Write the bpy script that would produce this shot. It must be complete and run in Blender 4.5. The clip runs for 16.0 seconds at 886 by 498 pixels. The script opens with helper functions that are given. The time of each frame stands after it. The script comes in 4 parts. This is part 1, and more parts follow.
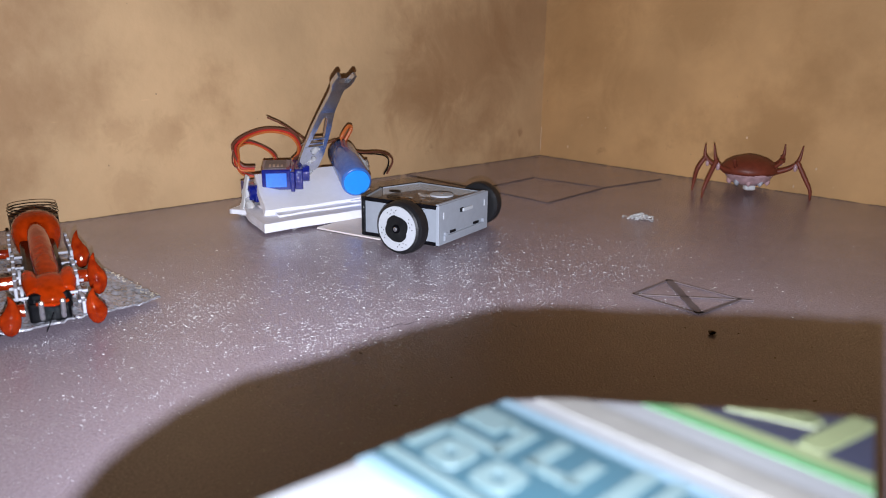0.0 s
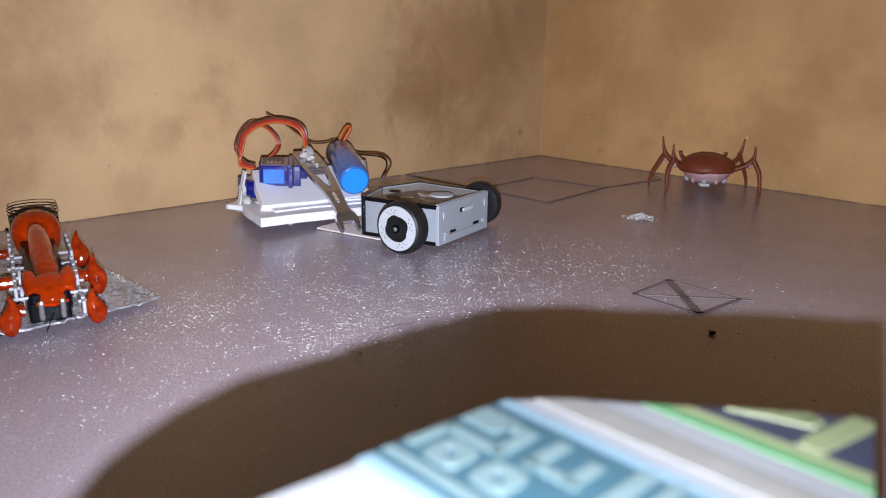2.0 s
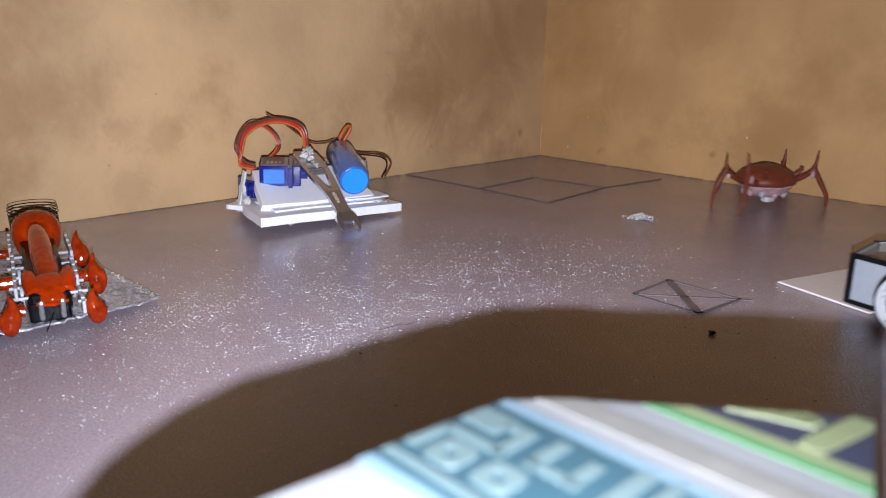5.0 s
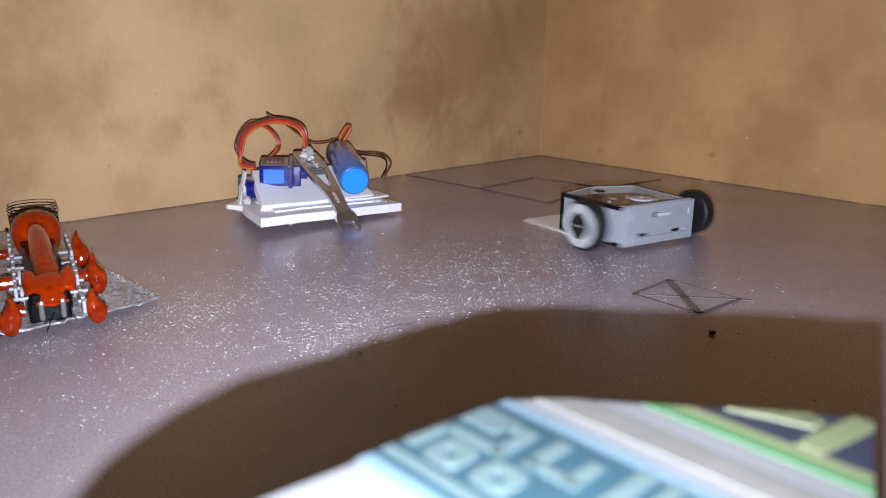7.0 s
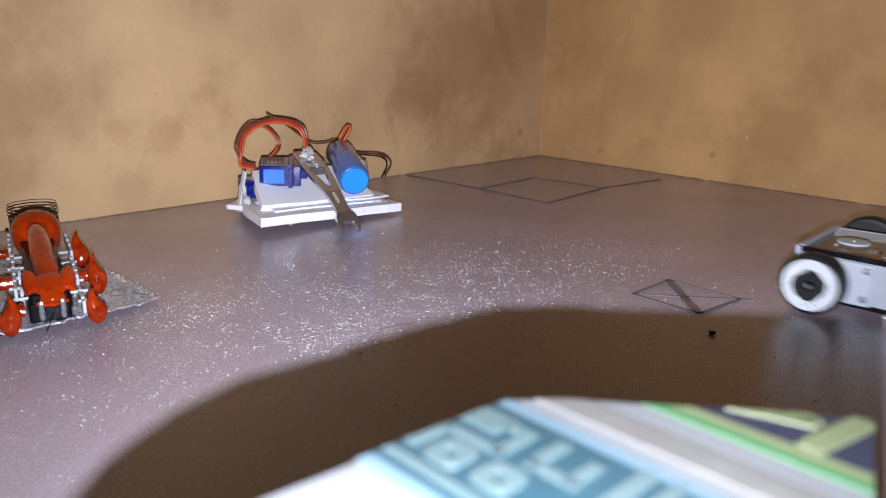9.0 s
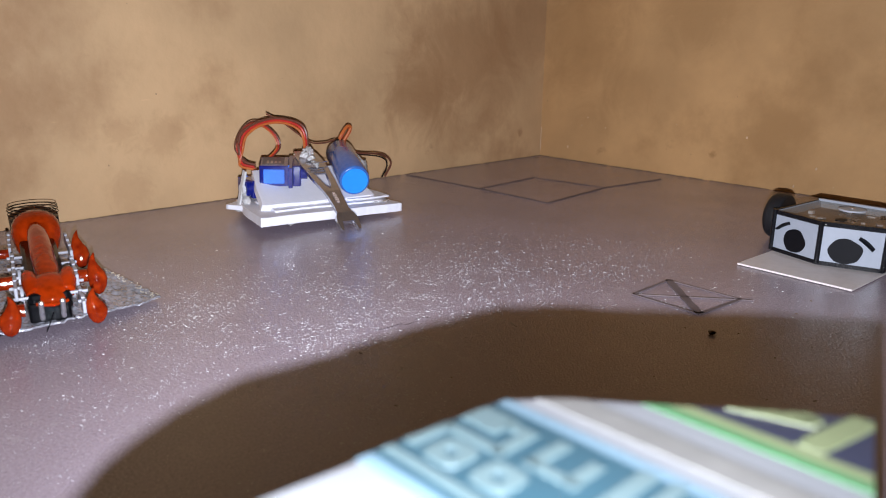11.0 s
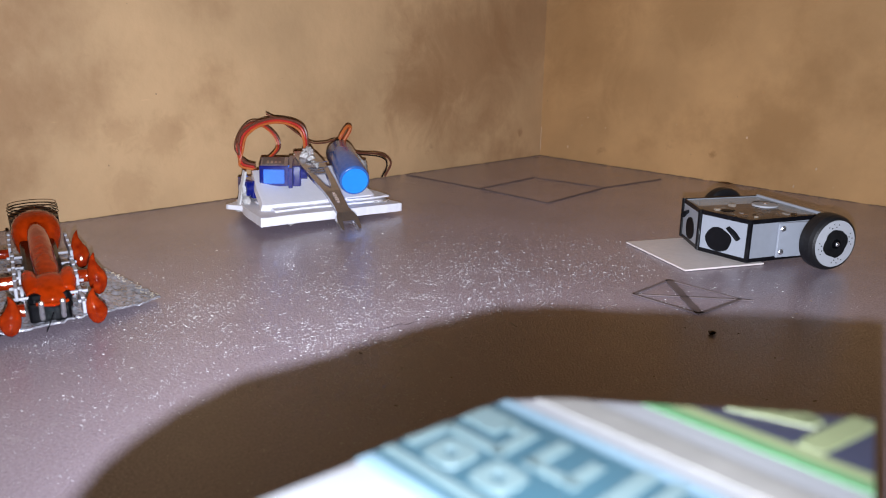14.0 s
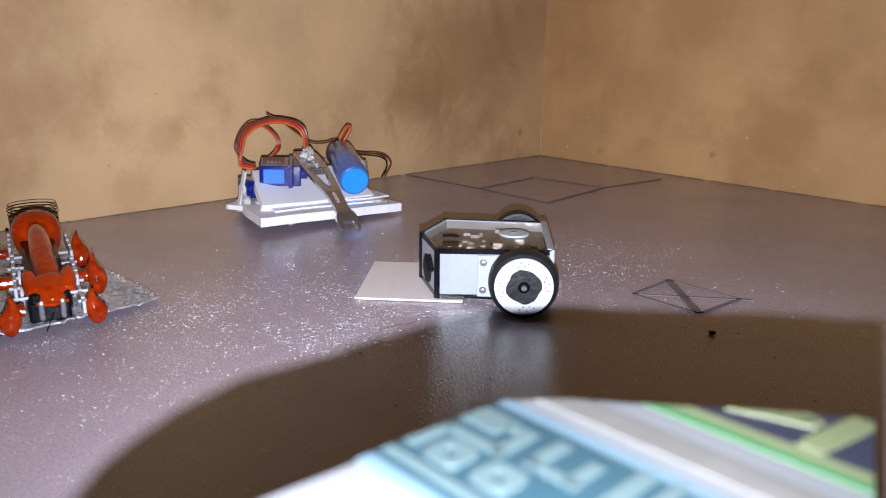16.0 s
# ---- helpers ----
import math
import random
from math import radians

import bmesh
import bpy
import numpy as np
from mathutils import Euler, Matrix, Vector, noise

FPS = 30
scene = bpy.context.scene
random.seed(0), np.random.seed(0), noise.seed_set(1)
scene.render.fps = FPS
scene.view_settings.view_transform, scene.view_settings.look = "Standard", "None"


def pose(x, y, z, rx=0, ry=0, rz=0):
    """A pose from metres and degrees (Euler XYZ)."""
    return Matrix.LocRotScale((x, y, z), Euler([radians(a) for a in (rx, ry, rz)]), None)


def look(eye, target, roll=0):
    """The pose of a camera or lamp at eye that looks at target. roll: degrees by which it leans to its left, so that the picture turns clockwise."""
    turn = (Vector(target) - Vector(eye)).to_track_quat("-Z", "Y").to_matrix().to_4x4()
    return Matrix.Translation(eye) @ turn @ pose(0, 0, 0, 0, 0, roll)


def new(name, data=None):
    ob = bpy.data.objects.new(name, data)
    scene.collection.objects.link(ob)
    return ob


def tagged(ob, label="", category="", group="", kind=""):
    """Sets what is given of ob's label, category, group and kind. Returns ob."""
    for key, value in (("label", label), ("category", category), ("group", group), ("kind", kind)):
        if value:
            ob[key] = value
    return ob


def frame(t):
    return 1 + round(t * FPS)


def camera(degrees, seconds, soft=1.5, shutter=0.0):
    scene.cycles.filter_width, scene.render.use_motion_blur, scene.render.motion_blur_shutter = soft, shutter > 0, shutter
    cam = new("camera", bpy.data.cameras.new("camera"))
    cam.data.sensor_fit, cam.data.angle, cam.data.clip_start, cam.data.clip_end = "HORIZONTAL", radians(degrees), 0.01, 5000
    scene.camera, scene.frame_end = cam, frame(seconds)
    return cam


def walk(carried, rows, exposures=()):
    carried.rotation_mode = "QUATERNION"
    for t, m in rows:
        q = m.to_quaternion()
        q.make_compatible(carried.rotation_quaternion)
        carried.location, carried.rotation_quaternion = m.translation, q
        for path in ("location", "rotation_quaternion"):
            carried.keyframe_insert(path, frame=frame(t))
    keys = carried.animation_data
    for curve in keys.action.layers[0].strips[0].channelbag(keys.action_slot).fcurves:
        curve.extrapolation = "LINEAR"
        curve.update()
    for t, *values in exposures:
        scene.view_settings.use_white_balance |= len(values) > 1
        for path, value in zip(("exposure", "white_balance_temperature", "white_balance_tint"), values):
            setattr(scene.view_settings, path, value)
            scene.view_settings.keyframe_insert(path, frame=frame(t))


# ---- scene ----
H = 0.117                      # height of the lens above the floor
cam = camera(60.71, 16.0, soft=1.05, shutter=0.7)
cam.data.dof.use_dof = True
cam.data.dof.focus_distance = 0.44
cam.data.dof.aperture_fstop = 24.0
EYE = look((0, 0, H), (0, 1, H - 0.27573), 0.715)
walk(cam, [(0, EYE), (16.0, EYE)], exposures=[(0, 0.0), (16.0, 0.0)])

# ---- light: the phone's lamp just below its lens, in a dark room ----
world = bpy.data.worlds.new("dark_room")
scene.world = world
world.use_nodes = True
world.node_tree.nodes["Background"].inputs[0].default_value = (0.9, 0.75, 0.6, 1)
world.node_tree.nodes["Background"].inputs[1].default_value = 0.0

FLASH = bpy.data.lights.new("phone_lamp", "SPOT")
FLASH.energy = 13.0
FLASH.color = (0.84, 0.88, 1.0)
FLASH.spot_size = radians(122)
FLASH.spot_blend = 1.0
FLASH.shadow_soft_size = 0.0008
flash = new("phone_lamp", FLASH)
flash.matrix_world = look((0.0009, 0.0, 0.1032), (0.0, 1.0, 0.16))


# ---- materials ----
def mat(name, color, rough=0.5, metal=0.0, vary=0.15, scale=300.0, bump=0.0, bump_scale=900.0, coarse=40.0,
        spec=0.5, second=None, coat=0.0, transmission=0.0, ior=1.45, emit=None, rough_vary=0.1, alpha=1.0):
    m = bpy.data.materials.new(name)
    m.use_nodes = True
    nt = m.node_tree
    b = nt.nodes["Principled BSDF"]
    b.inputs["Roughness"].default_value = rough
    b.inputs["Metallic"].default_value = metal
    b.inputs["Specular IOR Level"].default_value = spec
    b.inputs["Coat Weight"].default_value = coat
    b.inputs["Transmission Weight"].default_value = transmission
    b.inputs["IOR"].default_value = ior
    b.inputs["Alpha"].default_value = alpha
    tc = nt.nodes.new("ShaderNodeTexCoord")
    n1 = nt.nodes.new("ShaderNodeTexNoise")
    n1.inputs["Scale"].default_value = scale
    n1.inputs["Detail"].default_value = 6
    n2 = nt.nodes.new("ShaderNodeTexNoise")
    n2.inputs["Scale"].default_value = coarse
    n2.inputs["Detail"].default_value = 5
    for n in (n1, n2):
        nt.links.new(tc.outputs["Object"], n.inputs["Vector"])
    add = nt.nodes.new("ShaderNodeMath")
    add.operation = "ADD"
    nt.links.new(n1.outputs["Fac"], add.inputs[0])
    nt.links.new(n2.outputs["Fac"], add.inputs[1])
    mr = nt.nodes.new("ShaderNodeMapRange")
    mr.inputs["From Min"].default_value = 0.65
    mr.inputs["From Max"].default_value = 1.35
    nt.links.new(add.outputs[0], mr.inputs["Value"])
    mix = nt.nodes.new("ShaderNodeMix")
    mix.data_type = "RGBA"
    lo = [max(0.0, c * (1 - vary)) for c in color]
    hi = [min(1.0, c * (1 + vary)) for c in color]
    if second:
        hi = list(second)
    mix.inputs[6].default_value = (*lo, 1)
    mix.inputs[7].default_value = (*hi, 1)
    nt.links.new(mr.outputs[0], mix.inputs[0])
    nt.links.new(mix.outputs[2], b.inputs["Base Color"])
    rr = nt.nodes.new("ShaderNodeMapRange")
    rr.inputs["To Min"].default_value = max(0.02, rough - rough_vary)
    rr.inputs["To Max"].default_value = min(1.0, rough + rough_vary)
    nt.links.new(n2.outputs["Fac"], rr.inputs["Value"])
    nt.links.new(rr.outputs[0], b.inputs["Roughness"])
    if bump:
        n3 = nt.nodes.new("ShaderNodeTexNoise")
        n3.inputs["Scale"].default_value = bump_scale
        n3.inputs["Detail"].default_value = 4
        nt.links.new(tc.outputs["Object"], n3.inputs["Vector"])
        bp = nt.nodes.new("ShaderNodeBump")
        bp.inputs["Strength"].default_value = bump
        bp.inputs["Distance"].default_value = 0.001
        nt.links.new(n3.outputs["Fac"], bp.inputs["Height"])
        nt.links.new(bp.outputs[0], b.inputs["Normal"])
    return m


def wall_material(name, base, stain_shade, marks=()):
    """Old ochre emulsion paint: cloudy colour, brown damp stains, pale scuffs, faint roller relief."""
    m = bpy.data.materials.new(name)
    m.use_nodes = True
    nt = m.node_tree
    b = nt.nodes["Principled BSDF"]
    b.inputs["Specular IOR Level"].default_value = 0.3
    tc = nt.nodes.new("ShaderNodeTexCoord")

    def noise_at(scale, detail, rough=0.5, stretch=(1, 1, 1), dist=0.0):
        mp = nt.nodes.new("ShaderNodeMapping")
        mp.inputs["Scale"].default_value = stretch
        nt.links.new(tc.outputs["Object"], mp.inputs["Vector"])
        n = nt.nodes.new("ShaderNodeTexNoise")
        n.inputs["Scale"].default_value = scale
        n.inputs["Detail"].default_value = detail
        n.inputs["Roughness"].default_value = rough
        n.inputs["Distortion"].default_value = dist
        nt.links.new(mp.outputs[0], n.inputs["Vector"])
        return n.outputs["Fac"]

    def ramp(sock, a, c, lo=0.0, hi=1.0):
        r = nt.nodes.new("ShaderNodeMapRange")
        r.interpolation_type = "SMOOTHSTEP"
        r.inputs["From Min"].default_value = a
        r.inputs["From Max"].default_value = c
        r.inputs["To Min"].default_value = lo
        r.inputs["To Max"].default_value = hi
        nt.links.new(sock, r.inputs["Value"])
        return r.outputs[0]

    def mixed(fac, a, c):
        x = nt.nodes.new("ShaderNodeMix")
        x.data_type = "RGBA"
        nt.links.new(fac, x.inputs[0])
        for i, s in ((6, a), (7, c)):
            if isinstance(s, tuple):
                x.inputs[i].default_value = (*s, 1)
            else:
                nt.links.new(s, x.inputs[i])
        return x.outputs[2]

    pale = tuple(min(1, c * 1.12) for c in base)
    dark = tuple(c * 0.88 for c in base)
    c = mixed(ramp(noise_at(9, 5), 0.35, 0.68), dark, pale)
    c = mixed(ramp(noise_at(60, 4, 0.6), 0.35, 0.75, 0, 0.25), c, tuple(k * 0.9 for k in base))
    c = mixed(ramp(noise_at(6.5, 8, 0.62, (1, 1, 0.9)), 0.50, 0.70, 0, 0.7), c, stain_shade)
    c = mixed(ramp(noise_at(21, 9, 0.72), 0.62, 0.76, 0, 0.55), c, tuple(k * 0.75 for k in stain_shade))
    c = mixed(ramp(noise_at(30, 3, 0.5, (1, 1, 6), 0.3), 0.72, 0.8, 0, 0.35), c, tuple(min(1, k * 1.35) for k in base))
    c = mixed(ramp(noise_at(220, 2), 0.76, 0.8, 0, 0.5), c, (0.05, 0.035, 0.02))
    # single marks, small stains and painted corner shade: where along the wall, how high, how wide, how strong
    for (mx, my, mz), wide, strength in marks:
        d = nt.nodes.new("ShaderNodeVectorMath")
        d.operation = "DISTANCE"
        d.inputs[1].default_value = (mx, my, mz)
        nt.links.new(tc.outputs["Object"], d.inputs[0])
        warp = nt.nodes.new("ShaderNodeMath")
        warp.operation = "MULTIPLY_ADD"
        nt.links.new(noise_at(1.6 / wide, 8, 0.7, (1, 1, 0.8), 0.8), warp.inputs[0])
        warp.inputs[1].default_value = -2.2 * wide
        nt.links.new(d.outputs["Value"], warp.inputs[2])
        c = mixed(ramp(warp.outputs[0], 0.05 * wide, -0.9 * wide, 0, strength), c, stain_shade)
    nt.links.new(c, b.inputs["Base Color"])
    b.inputs["Roughness"].default_value = 0.62
    bp = nt.nodes.new("ShaderNodeBump")
    bp.inputs["Strength"].default_value = 0.25
    bp.inputs["Distance"].default_value = 0.002
    nt.links.new(noise_at(120, 5), bp.inputs["Height"])
    nt.links.new(bp.outputs[0], b.inputs["Normal"])
    return m


def floor_material():
    """Grey enamel on cement: satin, finely gritty, smeared with dust and faint scratches."""
    m = bpy.data.materials.new("grey_floor_enamel")
    m.use_nodes = True
    nt = m.node_tree
    b = nt.nodes["Principled BSDF"]
    tc = nt.nodes.new("ShaderNodeTexCoord")

    def n(scale, detail=4, rough=0.5):
        t = nt.nodes.new("ShaderNodeTexNoise")
        t.inputs["Scale"].default_value = scale
        t.inputs["Detail"].default_value = detail
        t.inputs["Roughness"].default_value = rough
        nt.links.new(tc.outputs["Object"], t.inputs["Vector"])
        return t.outputs["Fac"]

    def rng(s, a, c, lo, hi):
        r = nt.nodes.new("ShaderNodeMapRange")
        r.inputs["From Min"].default_value = a
        r.inputs["From Max"].default_value = c
        r.inputs["To Min"].default_value = lo
        r.inputs["To Max"].default_value = hi
        nt.links.new(s, r.inputs["Value"])
        return r.outputs[0]

    def mixed(fac, a, c):
        x = nt.nodes.new("ShaderNodeMix")
        x.data_type = "RGBA"
        nt.links.new(fac, x.inputs[0])
        for i, s in ((6, a), (7, c)):
            if isinstance(s, tuple):
                x.inputs[i].default_value = (*s, 1)
            else:
                nt.links.new(s, x.inputs[i])
        return x.outputs[2]

    c = mixed(rng(n(14, 6), 0.3, 0.7, 0, 1), FLOOR_DARK, FLOOR_PALE)
    c = mixed(rng(n(900, 3, 0.7), 0.35, 0.7, 0, 0.55), c, tuple(k * 0.6 for k in FLOOR_DARK))
    c = mixed(rng(n(70, 8, 0.75), 0.56, 0.72, 0, 0.35), c, (0.56, 0.53, 0.52))
    c = mixed(rng(n(1500, 2, 0.5), 0.64, 0.71, 0, 0.55), c, (0.55, 0.52, 0.5))
    nt.links.new(c, b.inputs["Base Color"])
    nt.links.new(rng(n(25, 6), 0.3, 0.7, 0.07, 0.15), b.inputs["Roughness"])
    b.inputs["Specular IOR Level"].default_value = 1.0
    bp = nt.nodes.new("ShaderNodeBump")
    bp.inputs["Strength"].default_value = 0.55
    bp.inputs["Distance"].default_value = 0.0005
    nt.links.new(n(1000, 2, 0.5), bp.inputs["Height"])
    nt.links.new(bp.outputs[0], b.inputs["Normal"])
    return m


FLOOR_DARK = (0.340, 0.277, 0.328)
FLOOR_PALE = (0.423, 0.349, 0.408)
# broad marks by the corner are part brown stain, part shade painted in
M_WALL = wall_material("ochre_wall_paint", (0.59, 0.385, 0.205), (0.34, 0.185, 0.085),
                       [((0, -0.115, 0.105), 0.09, 0.68), ((0, -0.17, 0.07), 0.05, 0.6), ((0, -0.481, 0.088), 0.018, 0.30), ((0, -0.408, 0.049), 0.02, 0.30),
                        ((0, -0.436, 0.055), 0.014, 0.28), ((0, -0.434, 0.014), 0.02, 0.25), ((0, -0.034, 0.026), 0.005, 0.7), ((0, -0.03, 0.14), 0.08, 0.5)])
M_WALL_R = wall_material("ochre_wall_paint_side", (0.59, 0.345, 0.152), (0.38, 0.205, 0.08),
                         [((0.05, 0, 0.115), 0.08, 0.5), ((0.17, 0, 0.15), 0.05, 0.40), ((0.11, 0, 0.074), 0.03, 0.24), ((0.195, 0, 0.023), 0.004, 0.8)])
# for the unseen walls and ceiling: a grey picked to cut yellow bounce
M_UNSEEN_GREY = wall_material("unseen_room_grey", (0.30, 0.27, 0.27), (0.24, 0.21, 0.20))
M_FLOOR = floor_material()
M_PENCIL = mat("graphite", (0.15, 0.115, 0.115), 0.6, vary=0.4, scale=2500)
M_DUST = mat("pale_dust", (0.5, 0.47, 0.46), 0.6, vary=0.3)
M_GLINT = mat("floor_glints", (0.9, 0.9, 0.95), 0.3, 0.0, vary=0.1)
M_CHIP = mat("bare_plaster", (0.66, 0.46, 0.29), 0.7, vary=0.2)
M_DIRT = mat("dirt", (0.19, 0.13, 0.085), 0.9, vary=0.4)
M_WHITE = mat("white_styrene", (0.37, 0.40, 0.46), 0.36, vary=0.05, bump=0.05)
M_GREY = mat("grey_styrene", (0.32, 0.345, 0.395), 0.4, vary=0.06, bump=0.05)
M_BLACK = mat("black_tape", (0.006, 0.006, 0.008), 0.2, vary=0.3, bump=0.1, spec=0.3)
M_INK = mat("black_marker_ink", (0.005, 0.005, 0.007), 0.55, vary=0.3, spec=0.2)
M_RUBBER = mat("black_rubber", (0.010, 0.010, 0.012), 0.5, vary=0.25, bump=0.2)
M_HUB = mat("black_putty", (0.009, 0.010, 0.011), 0.4, vary=0.6, scale=900, coarse=200, bump=0.2, bump_scale=500)
M_DISC = mat("white_card_disc", (0.50, 0.52, 0.56), 0.55, vary=0.05)
M_STEEL = mat("bright_steel", (0.70, 0.70, 0.73), 0.24, 0.9, vary=0.1, bump=0.05)
M_RAMP = mat("buff_card", (0.84, 0.76, 0.73), 0.5, vary=0.06, bump=0.05)
M_BOARD = mat("brown_circuit_board", (0.30, 0.245, 0.21), 0.45, vary=0.35, scale=500, coarse=120)
M_FOAM = mat("white_foam_board", (0.90, 0.90, 0.97), 0.5, vary=0.03, bump=0.1, bump_scale=500)
M_GLUE = mat("hot_melt_glue", (0.95, 0.94, 0.94), 0.06, vary=0.05, transmission=0.6, ior=1.48, bump=0.4, bump_scale=300)
M_SERVO = mat("translucent_blue_plastic", (0.006, 0.012, 0.17), 0.12, vary=0.2, coat=0.5)
M_SERVO_LIT = mat("lit_blue_plastic", (0.06, 0.22, 0.8), 0.25, vary=0.2)
M_LABEL = mat("worn_label", (0.12, 0.1, 0.13), 0.35, vary=0.4, scale=700)
M_LABEL2 = mat("label_print", (0.55, 0.42, 0.36), 0.4, vary=0.2)
M_BATT = mat("blue_shrink_wrap", (0.03, 0.15, 0.58), 0.22, vary=0.25, second=(0.08, 0.19, 0.52), bump=0.4, bump_scale=110, coat=0.6, coarse=90)
M_BATT_END = mat("blue_cap", (0.02, 0.3, 0.95), 0.35, vary=0.05)
M_ARM = mat("chromed_steel", (0.55, 0.55, 0.59), 0.22, 0.93, vary=0.15, bump=0.08, bump_scale=250, rough_vary=0.06)
M_ORANGE = mat("orange_wire", (0.52, 0.13, 0.03), 0.4, vary=0.15)
M_RED = mat("red_wire", (0.5, 0.03, 0.02), 0.4, vary=0.15)
M_BROWN = mat("brown_wire", (0.15, 0.05, 0.03), 0.4, vary=0.2)
M_HORN = mat("white_nylon", (0.75, 0.75, 0.76), 0.4, vary=0.1, transmission=0.2)
M_AMBER = mat("amber_orange_plastic", (0.66, 0.055, 0.004), 0.06, 0.0, vary=0.4, coarse=60, spec=0.5, transmission=0.55, ior=1.28, rough_vary=0.03, bump=0.5, bump_scale=110)
M_REDPL = mat("clear_red_plastic", (0.25, 0.008, 0.003), 0.07, 0.0, vary=0.4, coarse=160, transmission=0.4, ior=1.34, spec=0.5, rough_vary=0.03, bump=0.5, bump_scale=160, second=(0.50, 0.05, 0.006))
M_BLACKPL = mat("black_plastic", (0.004, 0.004, 0.005), 0.2, vary=0.2, spec=0.06)
M_GREYPL = mat("light_grey_plastic", (0.40, 0.41, 0.46), 0.35, vary=0.15)
M_FOIL = mat("crinkled_silver_foil", (0.48, 0.48, 0.53), 0.22, 0.6, vary=0.5, scale=500, bump=1.0, bump_scale=600)
M_FOIL_EDGE = mat("frayed_card_edge", (0.44, 0.39, 0.32), 0.8, vary=0.4, scale=900)
M_CRAB = mat("dark_red_shell", (0.17, 0.034, 0.016), 0.5, vary=0.25)
M_CRAB_PALE = mat("pale_pink_belly", (0.52, 0.33, 0.35), 0.15, vary=0.3, coat=0.5)
M_CLEAR = mat("clear_film_crumbs", (0.9, 0.9, 0.9), 0.15, vary=0.1, transmission=0.5)
# print colours darkened far below real ink, to offset the close lamp
M_PRINT_W = mat("dimmed_white_print", (0.0470, 0.0484, 0.0510), 0.5, vary=0.04, coarse=30)
M_PRINT_CREAM = mat("dimmed_cream_print", (0.0399, 0.0385, 0.0358), 0.5, vary=0.15, coarse=60)
M_PRINT_TEAL = mat("dimmed_teal_print", (0.0041, 0.0141, 0.0193), 0.45, vary=0.08)
M_PRINT_PALE = mat("dimmed_pale_teal_print", (0.0222, 0.0339, 0.0354), 0.45, vary=0.06)
M_PRINT_BLUE = mat("dimmed_ice_blue_print", (0.0322, 0.0510, 0.0632), 0.45, vary=0.05)
M_PRINT_GREEN = mat("dimmed_green_print", (0.0151, 0.0454, 0.0182), 0.45, vary=0.08)
M_PRINT_LIME = mat("dimmed_lime_print", (0.0450, 0.0530, 0.0257), 0.45, vary=0.08)
M_PRINT_NAVY = mat("dimmed_navy_print", (0.0030, 0.0042, 0.0106), 0.45, vary=0.08)


def clear_cover():
    """Thin clear acrylic: see-through, with a glossy skin."""
    m = bpy.data.materials.new("clear_acrylic")
    m.use_nodes = True
    nt = m.node_tree
    nt.nodes.remove(nt.nodes["Principled BSDF"])
    t = nt.nodes.new("ShaderNodeBsdfTransparent")
    t.inputs[0].default_value = (0.93, 0.9, 0.86, 1)
    g = nt.nodes.new("ShaderNodeBsdfGlossy")
    g.inputs["Roughness"].default_value = 0.05
    x = nt.nodes.new("ShaderNodeMixShader")
    x.inputs[0].default_value = 0.11
    nt.links.new(t.outputs[0], x.inputs[1])
    nt.links.new(g.outputs[0], x.inputs[2])
    nt.links.new(x.outputs[0], nt.nodes["Material Output"].inputs[0])
    return m


M_COVER = clear_cover()


# ---- mesh helpers ----
def part(name, bm, material, parent=None, label="", smooth=False):
    me = bpy.data.meshes.new(name)
    bmesh.ops.recalc_face_normals(bm, faces=bm.faces[:])
    if smooth:
        for f in bm.faces:
            f.smooth = True
    bm.to_mesh(me)
    bm.free()
    me.materials.append(material)
    ob = new(name, me)
    if parent:
        ob.parent = parent
    if label:
        tagged(ob, label)
    return ob


def box(size, at=(0, 0, 0), bevel=0.0, rot=None, bm=None, jag=0.0, cuts=0):
    own = bmesh.new()
    bmesh.ops.create_cube(own, size=1.0)
    bmesh.ops.scale(own, vec=size, verts=own.verts[:])
    if cuts:
        bmesh.ops.subdivide_edges(own, edges=own.edges[:], cuts=cuts, use_grid_fill=True)
    if bevel:
        bmesh.ops.bevel(own, geom=own.edges[:] if not cuts else [e for e in own.edges if e.calc_face_angle(0) > 1],
                        offset=bevel, segments=2, affect="EDGES", profile=0.5)
    if jag:
        for v in own.verts:
            v.co += noise.noise_vector(v.co * 130) * jag
    m = Matrix.Translation(at)
    if rot:
        m = m @ Euler([radians(a) for a in rot]).to_matrix().to_4x4()
    bmesh.ops.transform(own, matrix=m, verts=own.verts[:])
    return merge(bm, own)


def merge(bm, own):
    if bm is None:
        return own
    tmp = bpy.data.meshes.new("tmp")
    own.to_mesh(tmp)
    own.free()
    bm.from_mesh(tmp)
    bpy.data.meshes.remove(tmp)
    return bm


def prism(points, z0, z1, bm=None, bevel=0.0):
    """An upright slab over a plan polygon."""
    own = bmesh.new()
    lo = [own.verts.new((x, y, z0)) for x, y in points]
    hi = [own.verts.new((x, y, z1)) for x, y in points]
    k = len(points)
    own.faces.new(lo[::-1])
    own.faces.new(hi)
    for i in range(k):
        own.faces.new((lo[i], lo[(i + 1) % k], hi[(i + 1) % k], hi[i]))
    if bevel:
        bmesh.ops.bevel(own, geom=own.edges[:], offset=bevel, segments=2, affect="EDGES", profile=0.5)
    return merge(bm, own)


